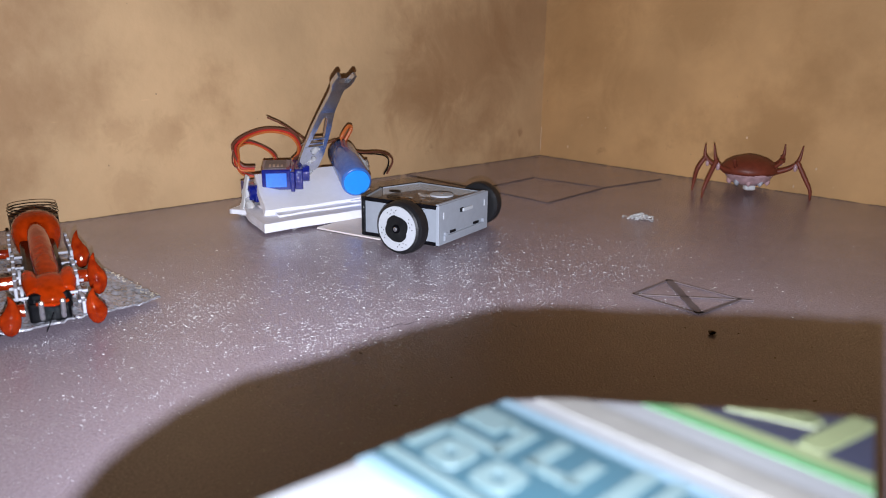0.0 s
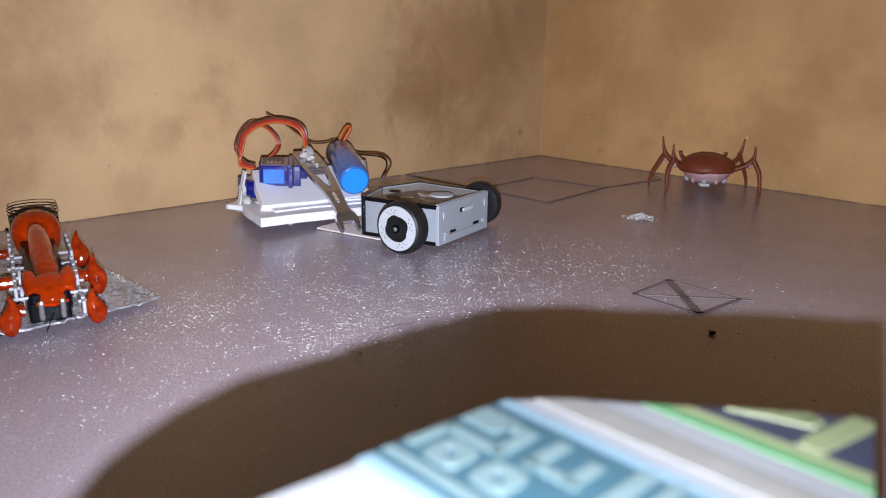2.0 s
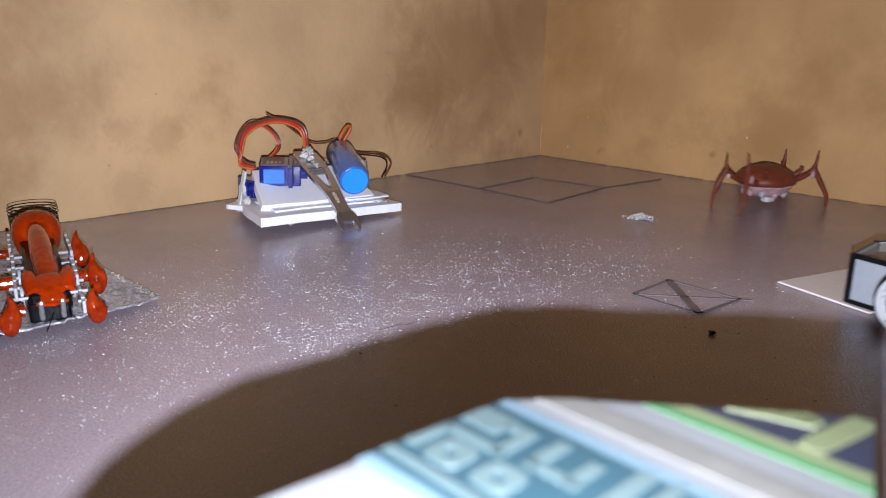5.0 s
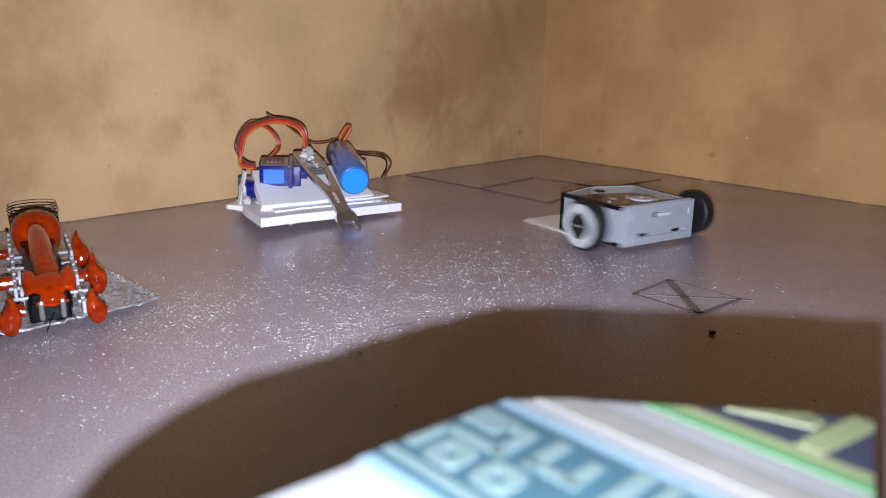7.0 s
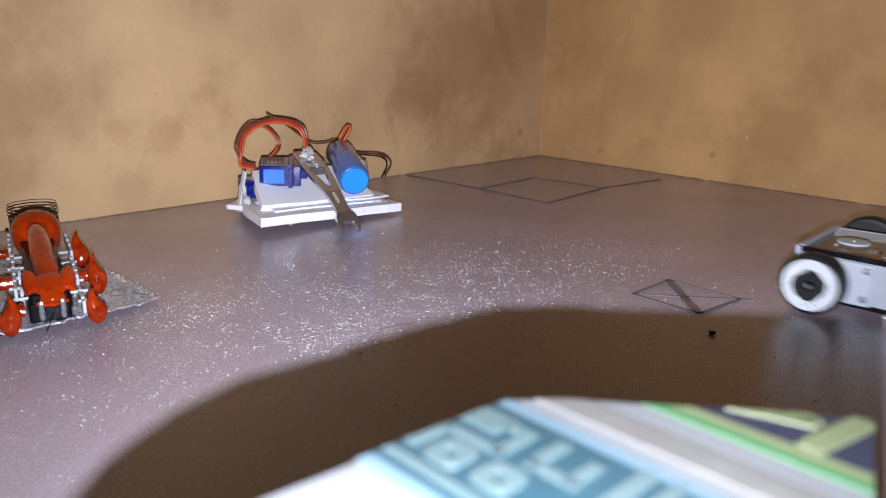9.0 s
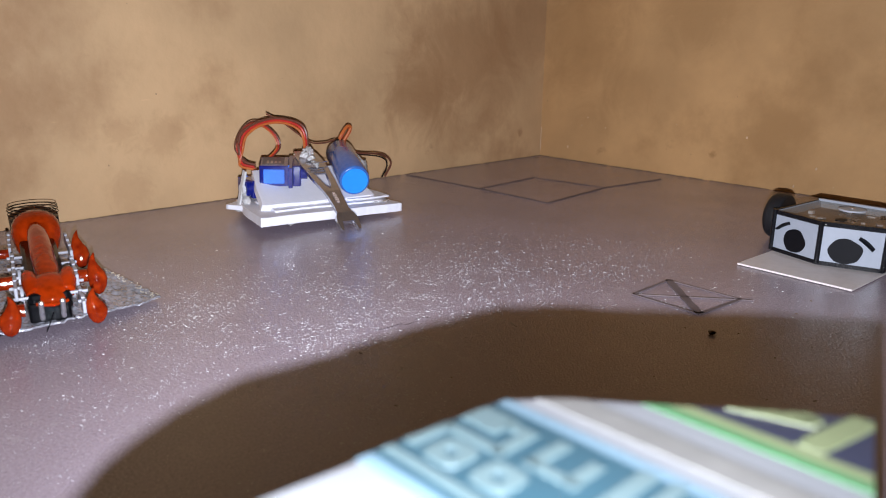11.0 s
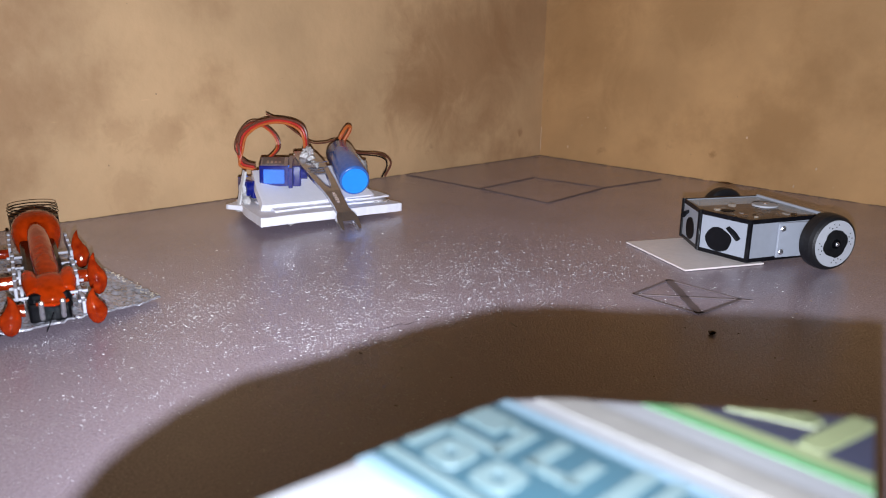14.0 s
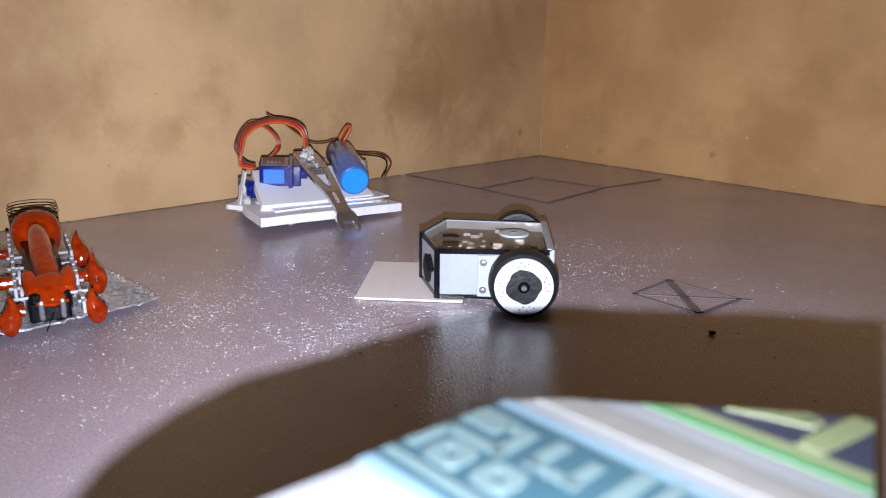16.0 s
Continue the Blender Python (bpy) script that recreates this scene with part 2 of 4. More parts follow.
def lathe(profile, axis="z", seg=40, at=(0, 0, 0), bm=None):
    """A turned body from (radius, height) pairs."""
    own = bmesh.new()
    rings = []
    for r, z in profile:
        ring = []
        for i in range(seg):
            a = 2 * math.pi * i / seg
            ring.append(own.verts.new((r * math.cos(a), r * math.sin(a), z)))
        rings.append(ring)
    for a, b in zip(rings, rings[1:]):
        for i in range(seg):
            own.faces.new((a[i], a[(i + 1) % seg], b[(i + 1) % seg], b[i]))
    for ring in (rings[0][::-1], rings[-1]):
        own.faces.new(ring)
    m = Matrix.Translation(at)
    if axis == "y":
        m = m @ Euler((radians(-90), 0, 0)).to_matrix().to_4x4()
    elif axis == "x":
        m = m @ Euler((0, radians(90), 0)).to_matrix().to_4x4()
    elif isinstance(axis, Vector):
        m = m @ axis.to_track_quat("Z", "Y").to_matrix().to_4x4()
    bmesh.ops.transform(own, matrix=m, verts=own.verts[:])
    return merge(bm, own)


def spline(points, steps=8):
    pts = [Vector(p) for p in points]
    pts = [2 * pts[0] - pts[1]] + pts + [2 * pts[-1] - pts[-2]]
    out = []
    for a, b, c, d in zip(pts, pts[1:], pts[2:], pts[3:]):
        for i in range(steps):
            t = i / steps
            out.append(0.5 * ((2 * b) + (c - a) * t + (2 * a - 5 * b + 4 * c - d) * t * t + (3 * b - a - 3 * c + d) * t ** 3))
    out.append(pts[-2])
    return out


def tube(points, radius, seg=8, bm=None, steps=8, squash=1.0):
    """A round rod or wire through points; radius may be a list, one for each point."""
    path = spline(points, steps) if steps > 1 else [Vector(p) for p in points]
    n = len(path)
    radii = [radius] * n if not isinstance(radius, (list, tuple)) else [
        np.interp(i / (n - 1) * (len(radius) - 1), range(len(radius)), radius) for i in range(n)]
    own = bmesh.new()
    rings = []
    ref = Vector((0.13, 0.2, 1))
    for i, p in enumerate(path):
        d = (path[min(i + 1, n - 1)] - path[max(i - 1, 0)]).normalized()
        u = d.cross(ref)
        u = u.normalized() if u.length > 1e-4 else d.orthogonal().normalized()
        w = d.cross(u)
        rings.append([own.verts.new(p + (u * math.cos(2 * math.pi * k / seg) + w * math.sin(2 * math.pi * k / seg) * squash) * radii[i])
                      for k in range(seg)])
    for a, b in zip(rings, rings[1:]):
        for i in range(seg):
            own.faces.new((a[i], a[(i + 1) % seg], b[(i + 1) % seg], b[i]))
    own.faces.new(rings[0][::-1])
    own.faces.new(rings[-1])
    return merge(bm, own)


def blob(size, at=(0, 0, 0), rough=0.0, freq=80, sub=3, bm=None, rot=None):
    own = bmesh.new()
    bmesh.ops.create_icosphere(own, subdivisions=sub, radius=1.0)
    for v in own.verts:
        if rough:
            v.co *= 1 + rough * noise.noise(v.co * 2.2 + Vector(at) * freq)
    bmesh.ops.scale(own, vec=size, verts=own.verts[:])
    m = Matrix.Translation(at)
    if rot:
        m = m @ Euler([radians(a) for a in rot]).to_matrix().to_4x4()
    bmesh.ops.transform(own, matrix=m, verts=own.verts[:])
    return merge(bm, own)


def strip(a, b, width, z0=0.0002, z1=0.0006, bm=None, wobble=0.0):
    """A drawn line on the floor, a hair thick."""
    a, b = Vector((*a, 0)), Vector((*b, 0))
    d = (b - a).normalized()
    s = Vector((-d.y, d.x, 0)) * width / 2
    own = bmesh.new()
    k = 12
    top = []
    for i in range(k + 1):
        p = a.lerp(b, i / k)
        w = s * (1 + 0.35 * noise.noise(p * 300))
        p = p + s * wobble * noise.noise(p * 60 + Vector((3, 1, 0)))
        top.append((own.verts.new(p + w + Vector((0, 0, z1))), own.verts.new(p - w + Vector((0, 0, z1))),
                    own.verts.new(p - w + Vector((0, 0, z0))), own.verts.new(p + w + Vector((0, 0, z0)))))
    for q, r in zip(top, top[1:]):
        for i in range(4):
            own.faces.new((q[i], q[(i + 1) % 4], r[(i + 1) % 4], r[i]))
    own.faces.new(top[0])
    own.faces.new(top[-1][::-1])
    return merge(bm, own)


def thing(name, m, label, category, group=""):
    ob = new(name)
    ob.empty_display_size = 0.01
    ob.matrix_world = m
    return tagged(ob, label, category, group)


# ---- the room: two ochre walls meet at a corner over a grey floor ----
CORNER = Vector((0.1023, 0.8061, 0))
ALONG_R = Vector((math.cos(radians(-46.79)), math.sin(radians(-46.79)), 0))
ALONG_L = Vector((math.cos(radians(223.21)), math.sin(radians(223.21)), 0))
ROOM, TALL = 2.6, 2.3
ROOM_M = Matrix(((ALONG_R.x, -ALONG_L.x, 0, CORNER.x), (ALONG_R.y, -ALONG_L.y, 0, CORNER.y), (0, 0, 1, 0), (0, 0, 0, 1)))
# in the room's own axes the corner is the origin, the floor spans x 0..ROOM and y -ROOM..0


def wall(name, size, at, material):
    ob = part(name, box(size, at), material)
    ob.matrix_world = ROOM_M
    return tagged(ob, "unseen plain grey wall added to close the room" if material is M_UNSEEN_GREY else "stained ochre painted plaster wall", "wall", kind="structure")


wall("wall_east", (ROOM + 0.2, 0.1, TALL), (ROOM / 2, 0.05, TALL / 2), M_WALL_R)
wall("wall_north", (0.1, ROOM, TALL), (-0.05, -ROOM / 2, TALL / 2), M_WALL)
# added out of view to close the room and hold down bounced light
wall("wall_south", (ROOM + 0.2, 0.1, TALL), (ROOM / 2, -ROOM - 0.05, TALL / 2), M_UNSEEN_GREY)
wall("wall_west", (0.1, ROOM, TALL), (ROOM + 0.05, -ROOM / 2, TALL / 2), M_UNSEEN_GREY)
floor = part("floor", box((ROOM, ROOM, 0.1), (ROOM / 2, -ROOM / 2, -0.05)), M_FLOOR)
floor.matrix_world = ROOM_M
tagged(floor, "dusty grey painted floor with a satin sheen", "floor", kind="structure")
ceiling = part("ceiling", box((ROOM, ROOM, 0.1), (ROOM / 2, -ROOM / 2, TALL + 0.05)), M_UNSEEN_GREY)
ceiling.matrix_world = ROOM_M
tagged(ceiling, "unseen plain grey ceiling added to close the room", "ceiling", kind="structure")


# dirt that has gathered in the joint of floor and walls
def joint_dirt(name, along, length):
    bm = bmesh.new()
    rnd = random.Random(7)
    d = 0.0
    while d < length:
        w = 0.0008 + 0.009 * rnd.random() ** 2
        blob((w, rnd.uniform(0.0004, 0.0011), rnd.uniform(0.0002, 0.0006)), (d, 0, 0.0001), 0.4, 90, 1, bm)
        d += w * rnd.uniform(0.3, 1.7)
    ob = part(name, bm, M_DIRT)
    n = Vector((-along.y, along.x, 0))
    if (Vector((0, 0, 0)) - CORNER).dot(n) < 0:
        n = -n
    p = CORNER + n * 0.001
    ob.matrix_world = Matrix(((along.x, -along.y, 0, p.x), (along.y, along.x, 0, p.y), (0, 0, 1, 0), (0, 0, 0, 1)))
    return tagged(ob, "dark dirt gathered along the foot of the wall", "dirt", kind="stuff")


joint_dirt("wall_foot_dirt", ALONG_R, 0.75)
joint_dirt("wall_foot_dirt", ALONG_L, 0.85)

# chipped paint: pale flecks low on the side wall and a bare scratch down the corner
bm = bmesh.new()
rnd = random.Random(17)
for i in range(12):
    r = 0.0004 + 0.0009 * rnd.random() ** 3
    blob((r, 0.0003, r * rnd.uniform(0.8, 2.2)), (0.03 + 0.36 * rnd.random(), -0.0001, 0.004 + 0.045 * rnd.random() ** 1.6), 0.5, 70 + i, 1, bm)
tube([(0.0012, -0.0010, 0.006), (0.0010, -0.0010, 0.018), (0.0013, -0.0010, 0.030)], 0.0005, 5, bm)
flecks = part("paint_chips", bm, M_CHIP)
flecks.matrix_world = ROOM_M
tagged(flecks, "pale chips in the ochre wall paint", "paint chips", kind="stuff")

# pencil figures on the floor
bm = bmesh.new()
X1, X2, X3, X4 = (0.0917, 0.3457), (0.1155, 0.3689), (0.1414, 0.3401), (0.1153, 0.3193)
for a, b, w in ((X1, X2, 0.0013), (X2, X3, 0.0011), (X3, X4, 0.0018), (X4, X1, 0.0016), (X1, (0.146, 0.339), 0.0011), (X2, X4, 0.0036),
                (X3, (0.147, 0.3385), 0.0008)):
    strip(a, b, w, bm=bm)
tagged(part("crossed_square_drawing", bm, M_PENCIL), "pencilled square with crossed diagonals on the grey floor", "floor drawing", kind="structure")
bm = bmesh.new()
S1, S2, S3, S4 = (0.029, 0.6102), (0.0802, 0.6667), (0.1341, 0.6221), (0.0786, 0.5574)
for a, b, w in ((S1, S2, 0.0018), (S2, S3, 0.0018), (S3, S4, 0.002), (S4, S1, 0.002), (S1, (-0.0333, 0.6731), 0.0018), (S3, (0.1934, 0.6662), 0.0022)):
    strip(a, b, w, bm=bm)
tagged(part("square_drawing", bm, M_PENCIL), "faint pencilled square with run-on lines near the corner", "floor drawing", kind="structure")
bm = tube([(-0.0276, 0.2952, 0.0003), (-0.0225, 0.2978, 0.0003), (-0.018, 0.3022, 0.0003), (-0.014, 0.3022, 0.0004), (-0.0104, 0.3091, 0.0003), (-0.006, 0.3105, 0.0003)], 0.00009, 5)
tagged(part("hair", bm, M_BLACKPL), "fine dark hair lying on the floor", "hair")
bm = blob((0.0017, 0.0014, 0.0008), (0.1128, 0.2955, 0.0008), 0.5, 90, 2)
tagged(part("crumb", bm, M_DIRT), "small dark crumb on the floor", "crumb")


bm = blob((0.0028, 0.0012, 0.004), (-0.1926, 0.5480, 0.0038), 0.6, 60, 2)
tagged(part("dirt_clod", bm, M_DIRT), "small dark clod of dirt against the wall", "dirt")


# ---- small scatter ----
def dust(name, count, seed, area, size, material, label, spread):
    """Specks of dust, grit and painted glints: tiny flat tetrahedra strewn on the floor."""
    rnd = random.Random(seed)
    verts, faces = [], []
    while len(verts) < count * 4:
        x, y = rnd.uniform(area[0], area[1]), rnd.uniform(area[2], area[3])
        clump = noise.noise(Vector((x * 22, y * 22, seed)))
        fine = noise.noise(Vector((x * 140, y * 90, seed + 2)))
        # densest in the band where the enamel glints; spread sets its reach
        band_density = math.exp(-((x + 0.03 - 0.5 * (y - 0.32)) / spread[0]) ** 2 - ((y - 0.315) / spread[1]) ** 2)
        if rnd.random() > band_density * max(0.03, 0.42 + clump * 1.1 + fine * 0.9):
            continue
        r = size * (0.3 + 1.15 * rnd.random() ** 4) * (0.7 + y)
        st = rnd.uniform(0, 6.28)
        long = rnd.choice((1, 1.6, 1.3, 3.4))
        k = len(verts)
        for j in range(3):
            a = 2.1 * j + st
            verts.append((x + r * math.cos(a) * long, y + r * math.sin(a), 0.00005))
        verts.append((x, y, r * 0.9))
        faces += [(k, k + 1, k + 3), (k + 1, k + 2, k + 3), (k + 2, k, k + 3)]
    me = bpy.data.meshes.new(name)
    me.from_pydata(verts, [], faces)
    me.materials.append(material)
    return tagged(new(name, me), label, "dust", kind="stuff")


dust("floor_dust", 3000, 3, (-0.3, 0.3, 0.15, 0.65), 0.00018, M_DUST, "pale dust specks strewn over the grey floor", (0.22, 0.22))
# pale specks in place of the lamp's glints on the satin floor
dust("floor_sparkle", 24000, 9, (-0.26, 0.26, 0.15, 0.6), 0.00016, M_GLINT, "pale specks that stand for lamp glints on the grey floor", (0.105, 0.095))
dust("floor_grit", 500, 5, (-0.25, 0.28, 0.2, 0.62), 0.0003, M_DIRT, "fine dark grit strewn over the grey floor", (0.3, 0.3))



# ---- the two-wheeled sumo robot ----
ZT, ZB = 0.0257, 0.0027
FX, AX, AY, BX, BY = 0.0488, 0.0390, 0.0301, -0.0128, 0.0274
HUB_Y, HUB_Z, DISC_R = 0.0499, 0.0154, 0.0127
WHEEL_SIZE = {1: 1.0, -1: 0.92}   # the tyres do not match


def upright(a, b, z0, z1, thick, inset=0.0, bm=None, proud=0.0):
    """A standing panel between two plan points, its outer face on the line a-b."""
    a, b = Vector((*a, 0)), Vector((*b, 0))
    d = (b - a).normalized()
    n = Vector((-d.y, d.x, 0))
    a, b = a - n * proud, b - n * proud
    a2, b2 = a + d * inset, b - d * inset
    q = [(a2.x, a2.y), (b2.x, b2.y), (b2.x + n.x * thick, b2.y + n.y * thick), (a2.x + n.x * thick, a2.y + n.y * thick)]
    return prism(q, z0, z1, bm)


def marker_blob(center_u, center_z, ru, rz, a, b, seed, bm=None, wob=0.18):
    """A hand-drawn patch, a hair proud of the panel a-b."""
    a3, b3 = Vector((*a, 0)), Vector((*b, 0))
    d = (b3 - a3).normalized()
    n = Vector((d.y, -d.x, 0))
    own = bmesh.new()
    ring, back = [], []
    for i in range(28):
        t = 2 * math.pi * i / 28
        w = 1 + wob * noise.noise(Vector((math.cos(t) * 1.5, math.sin(t) * 1.5, seed)))
        p = a3 + d * (center_u + ru * w * math.cos(t)) + Vector((0, 0, center_z + rz * w * math.sin(t)))
        ring.append(own.verts.new(p + n * 0.0003))
        back.append(own.verts.new(p - n * 0.0002))
    own.faces.new(ring)
    own.faces.new(back[::-1])
    for i in range(28):
        own.faces.new((ring[i], ring[(i + 1) % 28], back[(i + 1) % 28], back[i]))
    return merge(bm, own)


def brow(a, b, p, q, width, bm=None):
    a3, b3 = Vector((*a, 0)), Vector((*b, 0))
    d = (b3 - a3).normalized()
    n = Vector((d.y, -d.x, 0))
    pts = []
    for u, z in (p, ((p[0] + q[0]) / 2, (p[1] + q[1]) / 2 + 0.0006), q):
        pts.append(a3 + d * u - n * 0.0004 + Vector((0, 0, z)))
    return tube(pts, [width * 0.8, width, width * 0.9], 8, bm, 5, 0.3)


def sumo_robot():
    bot = thing("sumo_robot", pose(0, 0, 0), "small white plastic sumo robot with black taped edges and two wheels", "robot")
    F, AL, AR, BL, BR = (FX, 0), (AX, AY), (AX, -AY), (BX, BY), (BX, -BY)
    t = 0.0012
    part("floor_plate", prism([BR, AR, F, AL, BL], ZB - 0.0006, ZB + 0.0008), M_BLACK, bot)
    # sides; the plan runs anticlockwise, so panels lie inwards of their lines
    for nm, a, b, m, lab in (("front_panel", AR, F, M_WHITE, "white panel with a drawn black eye"), ("front_panel", F, AL, M_WHITE, "white panel with a drawn black eye"),
                             ("side_panel", AL, BL, M_GREY, ""), ("side_panel", BR, AR, M_GREY, "")):
        p = part(nm, upright(a, b, ZB + 0.0008, ZT, t), m, bot, lab)
        # black tape bars along the panel's rims
        part("rim_tape", upright(a, b, ZT - 0.0021, ZT + 0.0004, t * 0.55, proud=0.0003), M_BLACK, bot)
        part("rim_tape", upright(a, b, ZB - 0.0004, ZB + 0.0017, t + 0.0006, proud=0.0003), M_BLACK, bot)
    for x, y in (F, AL, AR):
        part("corner_tape", lathe([(0.0014, ZB), (0.0014, ZT + 0.0006)], "z", 10, (x * 0.997, y * 0.997, 0)), M_BLACK, bot)
    for a, b, sgn in ((AR, F, 1), (F, AL, -1)):
        w = math.hypot(a[0] - b[0], a[1] - b[1])
        u, ru = (w * 0.49, 0.0072) if sgn > 0 else (w * 0.41, 0.0083)
        part("eye", marker_blob(u, 0.0112, ru, 0.0068, a, b, 3.0 + sgn, None, 0.1), M_INK, bot, "solid black marker eye")
        e0, e1 = ((0.0034, 0.0158), (0.0112, 0.0205)) if sgn > 0 else ((0.0188, 0.0195), (0.0262, 0.0140))
        part("eyebrow", brow(a, b, e0, e1, 0.0035), M_INK, bot, "black marker eyebrow")
    for sd in (1, -1):
        part("panel_inlay", box((0.022, 0.0006, 0.0165), (0.0275, sd * 0.0290, (ZT + ZB) / 2), 0.0002, (0, 0, -sd * 3.0 * -1)), M_WHITE, bot, "paler inset sheet on the side")
    # rear plate with its slots, latch and hinge pins
    part("rear_panel", box((0.0014, 2 * BY + 0.002, ZT - ZB + 0.0006), (BX - 0.0007, 0, (ZT + ZB) / 2 + 0.0003), 0.0002), M_GREY, bot, "grey rear plate with slots")
    part("rear_lip", box((0.0016, 2 * BY - 0.008, 0.003), (BX - 0.0018, 0, ZB + 0.0035), 0.0003), M_GREY, bot)
    for y in (-0.0135, 0.0135):
        part("slot", box((0.0008, 0.006, 0.0016), (BX - 0.0016, y, ZB + 0.0062), 0.0002), M_INK, bot)
        part("hinge_pin", lathe([(0.0012, 0), (0.0012, 0.0016)], "x", 10, (BX - 0.003, y * 1.62, ZB + 0.006)), M_GREY, bot)
        part("side_stud", box((0.0006, 0.0008, 0.004), (BX - 0.0016, y * 1.75, ZT - 0.006), 0.0002), M_DISC, bot)
    part("latch", box((0.0022, 0.011, 0.0022), (BX - 0.002, -0.002, ZT - 0.0058), 0.0005), M_DISC, bot)
    part("latch_hole", box((0.0008, 0.004, 0.0028), (BX - 0.0016, 0.0035, ZT - 0.0058), 0.0004), M_INK, bot)
    part("rear_post", box((0.002, 0.0014, ZT - ZB), (BX - 0.0002, BY + 0.0004, (ZT + ZB) / 2), 0.0003), M_WHITE, bot)
    part("rear_post", box((0.002, 0.0014, ZT - ZB), (BX - 0.0002, -BY - 0.0004, (ZT + ZB) / 2), 0.0003), M_WHITE, bot)
    # white top rail behind the tape and the clear lid over the circuit board
    part("rear_rail", box((0.002, 2 * BY, 0.0016), (BX + 0.0008, 0, ZT + 0.0002), 0.0003), M_WHITE, bot)
    k = 0.955
    inner = [(BX + 0.001, -BY * k), (AX * k, -AY * k), (FX * k, 0), (AX * k, AY * k), (BX + 0.001, BY * k)]
    part("circuit_board", prism(inner, ZT - 0.0055, ZT - 0.0045), M_BOARD, bot, "brown circuit board seen through the lid")
    part("lid", prism(inner, ZT - 0.0012, ZT - 0.0004), M_COVER, bot, "clear acrylic lid")
    part("spool", lathe([(0.0016, 0), (0.0072, 0), (0.0074, 0.0006), (0.007, 0.001), (0.003, 0.0011), (0.0016, 0.0012)], "z", 36, (0.0035, -0.002, ZT - 0.0003)), M_DISC, bot, "flat white spool")
    part("spool_pin", lathe([(0.0014, 0), (0.0014, 0.0004)], "z", 12, (0.0035, -0.002, ZT + 0.0008)), M_STEEL, bot)
    rnd = random.Random(11)
    part("chip", box((0.008, 0.004, 0.0016), (0.034, 0.006, ZT - 0.0036), 0.0002), M_INK, bot, "black chip")
    part("tape_patch", marker_blob_top(0.0345, 0.004, 0.0042, 0.0026), M_INK, bot, "black patch on the lid")
    for i in range(20):
        x, y = rnd.uniform(-0.009, 0.036), rnd.uniform(-0.022, 0.022)
        s = rnd.uniform(0.0015, 0.0050)
        tall = rnd.uniform(0.0006, 0.0022)
        part("component", box((s, s * rnd.uniform(0.4, 1.4), tall), (x, y, ZT - 0.0045 + tall / 2), 0.0002, (0, 0, rnd.choice((0, 0, 90, 30)))),
             rnd.choice((M_DISC, M_STEEL, M_DISC, M_HORN, M_STEEL, M_GREYPL, M_INK)), bot)
    # motor brackets with screws
    for s in (1, -1):
        part("motor_bracket", box((0.026, 0.0014, 0.0195), (0.0075, s * (BY + 0.0030), ZB + 0.0110), 0.0005), M_WHITE, bot, "pale motor bracket")
        for z in (ZB + 0.0045, ZB + 0.0175):
            part("screw", lathe([(0.0016, 0), (0.0017, 0.0004), (0.0012, 0.0009), (0.0004, 0.001)], "y" if s > 0 else Vector((0, -1, 0)), 14, (0.0178, s * (BY + 0.0036), z)), M_STEEL, bot, "small steel screw")
        part("axle", lathe([(0.0015, -0.010), (0.0015, 0.010)], "y", 12, (0, s * 0.04, HUB_Z * WHEEL_SIZE[s])), M_STEEL, bot)
    # card scoop in front
    part("scoop", prism([(0.027, -0.030), (0.0771, -0.030), (0.0771, 0.030), (0.027, 0.030)], 0.0004, 0.0013), M_RAMP, bot, "flat buff card scoop lying on the floor")
    wheels = []
    for s in (1, -1):
        w = part("wheel", lathe([(0.0052, -0.0012), (DISC_R, -0.0012), (DISC_R, 0.0), (0.0052, 0.0)], "y" if s > 0 else Vector((0, -1, 0)), 48), M_DISC, bot, "wheel with a white card disc and black tyre")
        ax = "y" if s > 0 else Vector((0, -1, 0))
        part("tyre", lathe([(0.0128, -0.0105), (0.0142, -0.0103), (0.0152, -0.0092), (0.0154, -0.006), (0.0151, -0.0028), (0.0142, -0.0008), (0.0131, 0.0001), (0.0126, -0.001), (0.0126, -0.009)], ax, 56), M_RUBBER, w)
        part("back_rim", lathe([(0.003, -0.010), (0.0127, -0.010), (0.0127, -0.0088), (0.003, -0.0088)], ax, 40), M_GREYPL, w)
        part("hub_patch", hub_patch(s), M_HUB, w, "uneven black glued patch round the axle")
        part("bolt_ring", lathe([(0.0011, 0.0004), (0.0026, 0.0004), (0.0024, 0.0011), (0.0013, 0.0012)], ax, 24), M_BLACKPL, w)
        part("bolt", lathe([(0.0013, 0.0), (0.0013, 0.0017), (0.0008, 0.0022)], ax, 14), M_STEEL, w, "bright steel bolt")
        for g in range(4):
            for j, (da, rr) in enumerate(((-0.30, 0.0104), (0.0, 0.0109), (0.30, 0.0104), (-0.15, 0.0091), (0.15, 0.0091))):
                a = math.pi / 2 * g + da
                part("pin_hole", lathe([(0.00032, 0), (0.00032, 0.0002)], ax, 6, (rr * math.cos(a), 0.0 if s > 0 else -0.0, rr * math.sin(a))), M_INK, w)
        for o in [w] + list(w.children):
            o.data.transform(Matrix.Scale(WHEEL_SIZE[s], 4))
        w.location = (0, s * HUB_Y, HUB_Z * WHEEL_SIZE[s])
        wheels.append(w)
    return bot, wheels


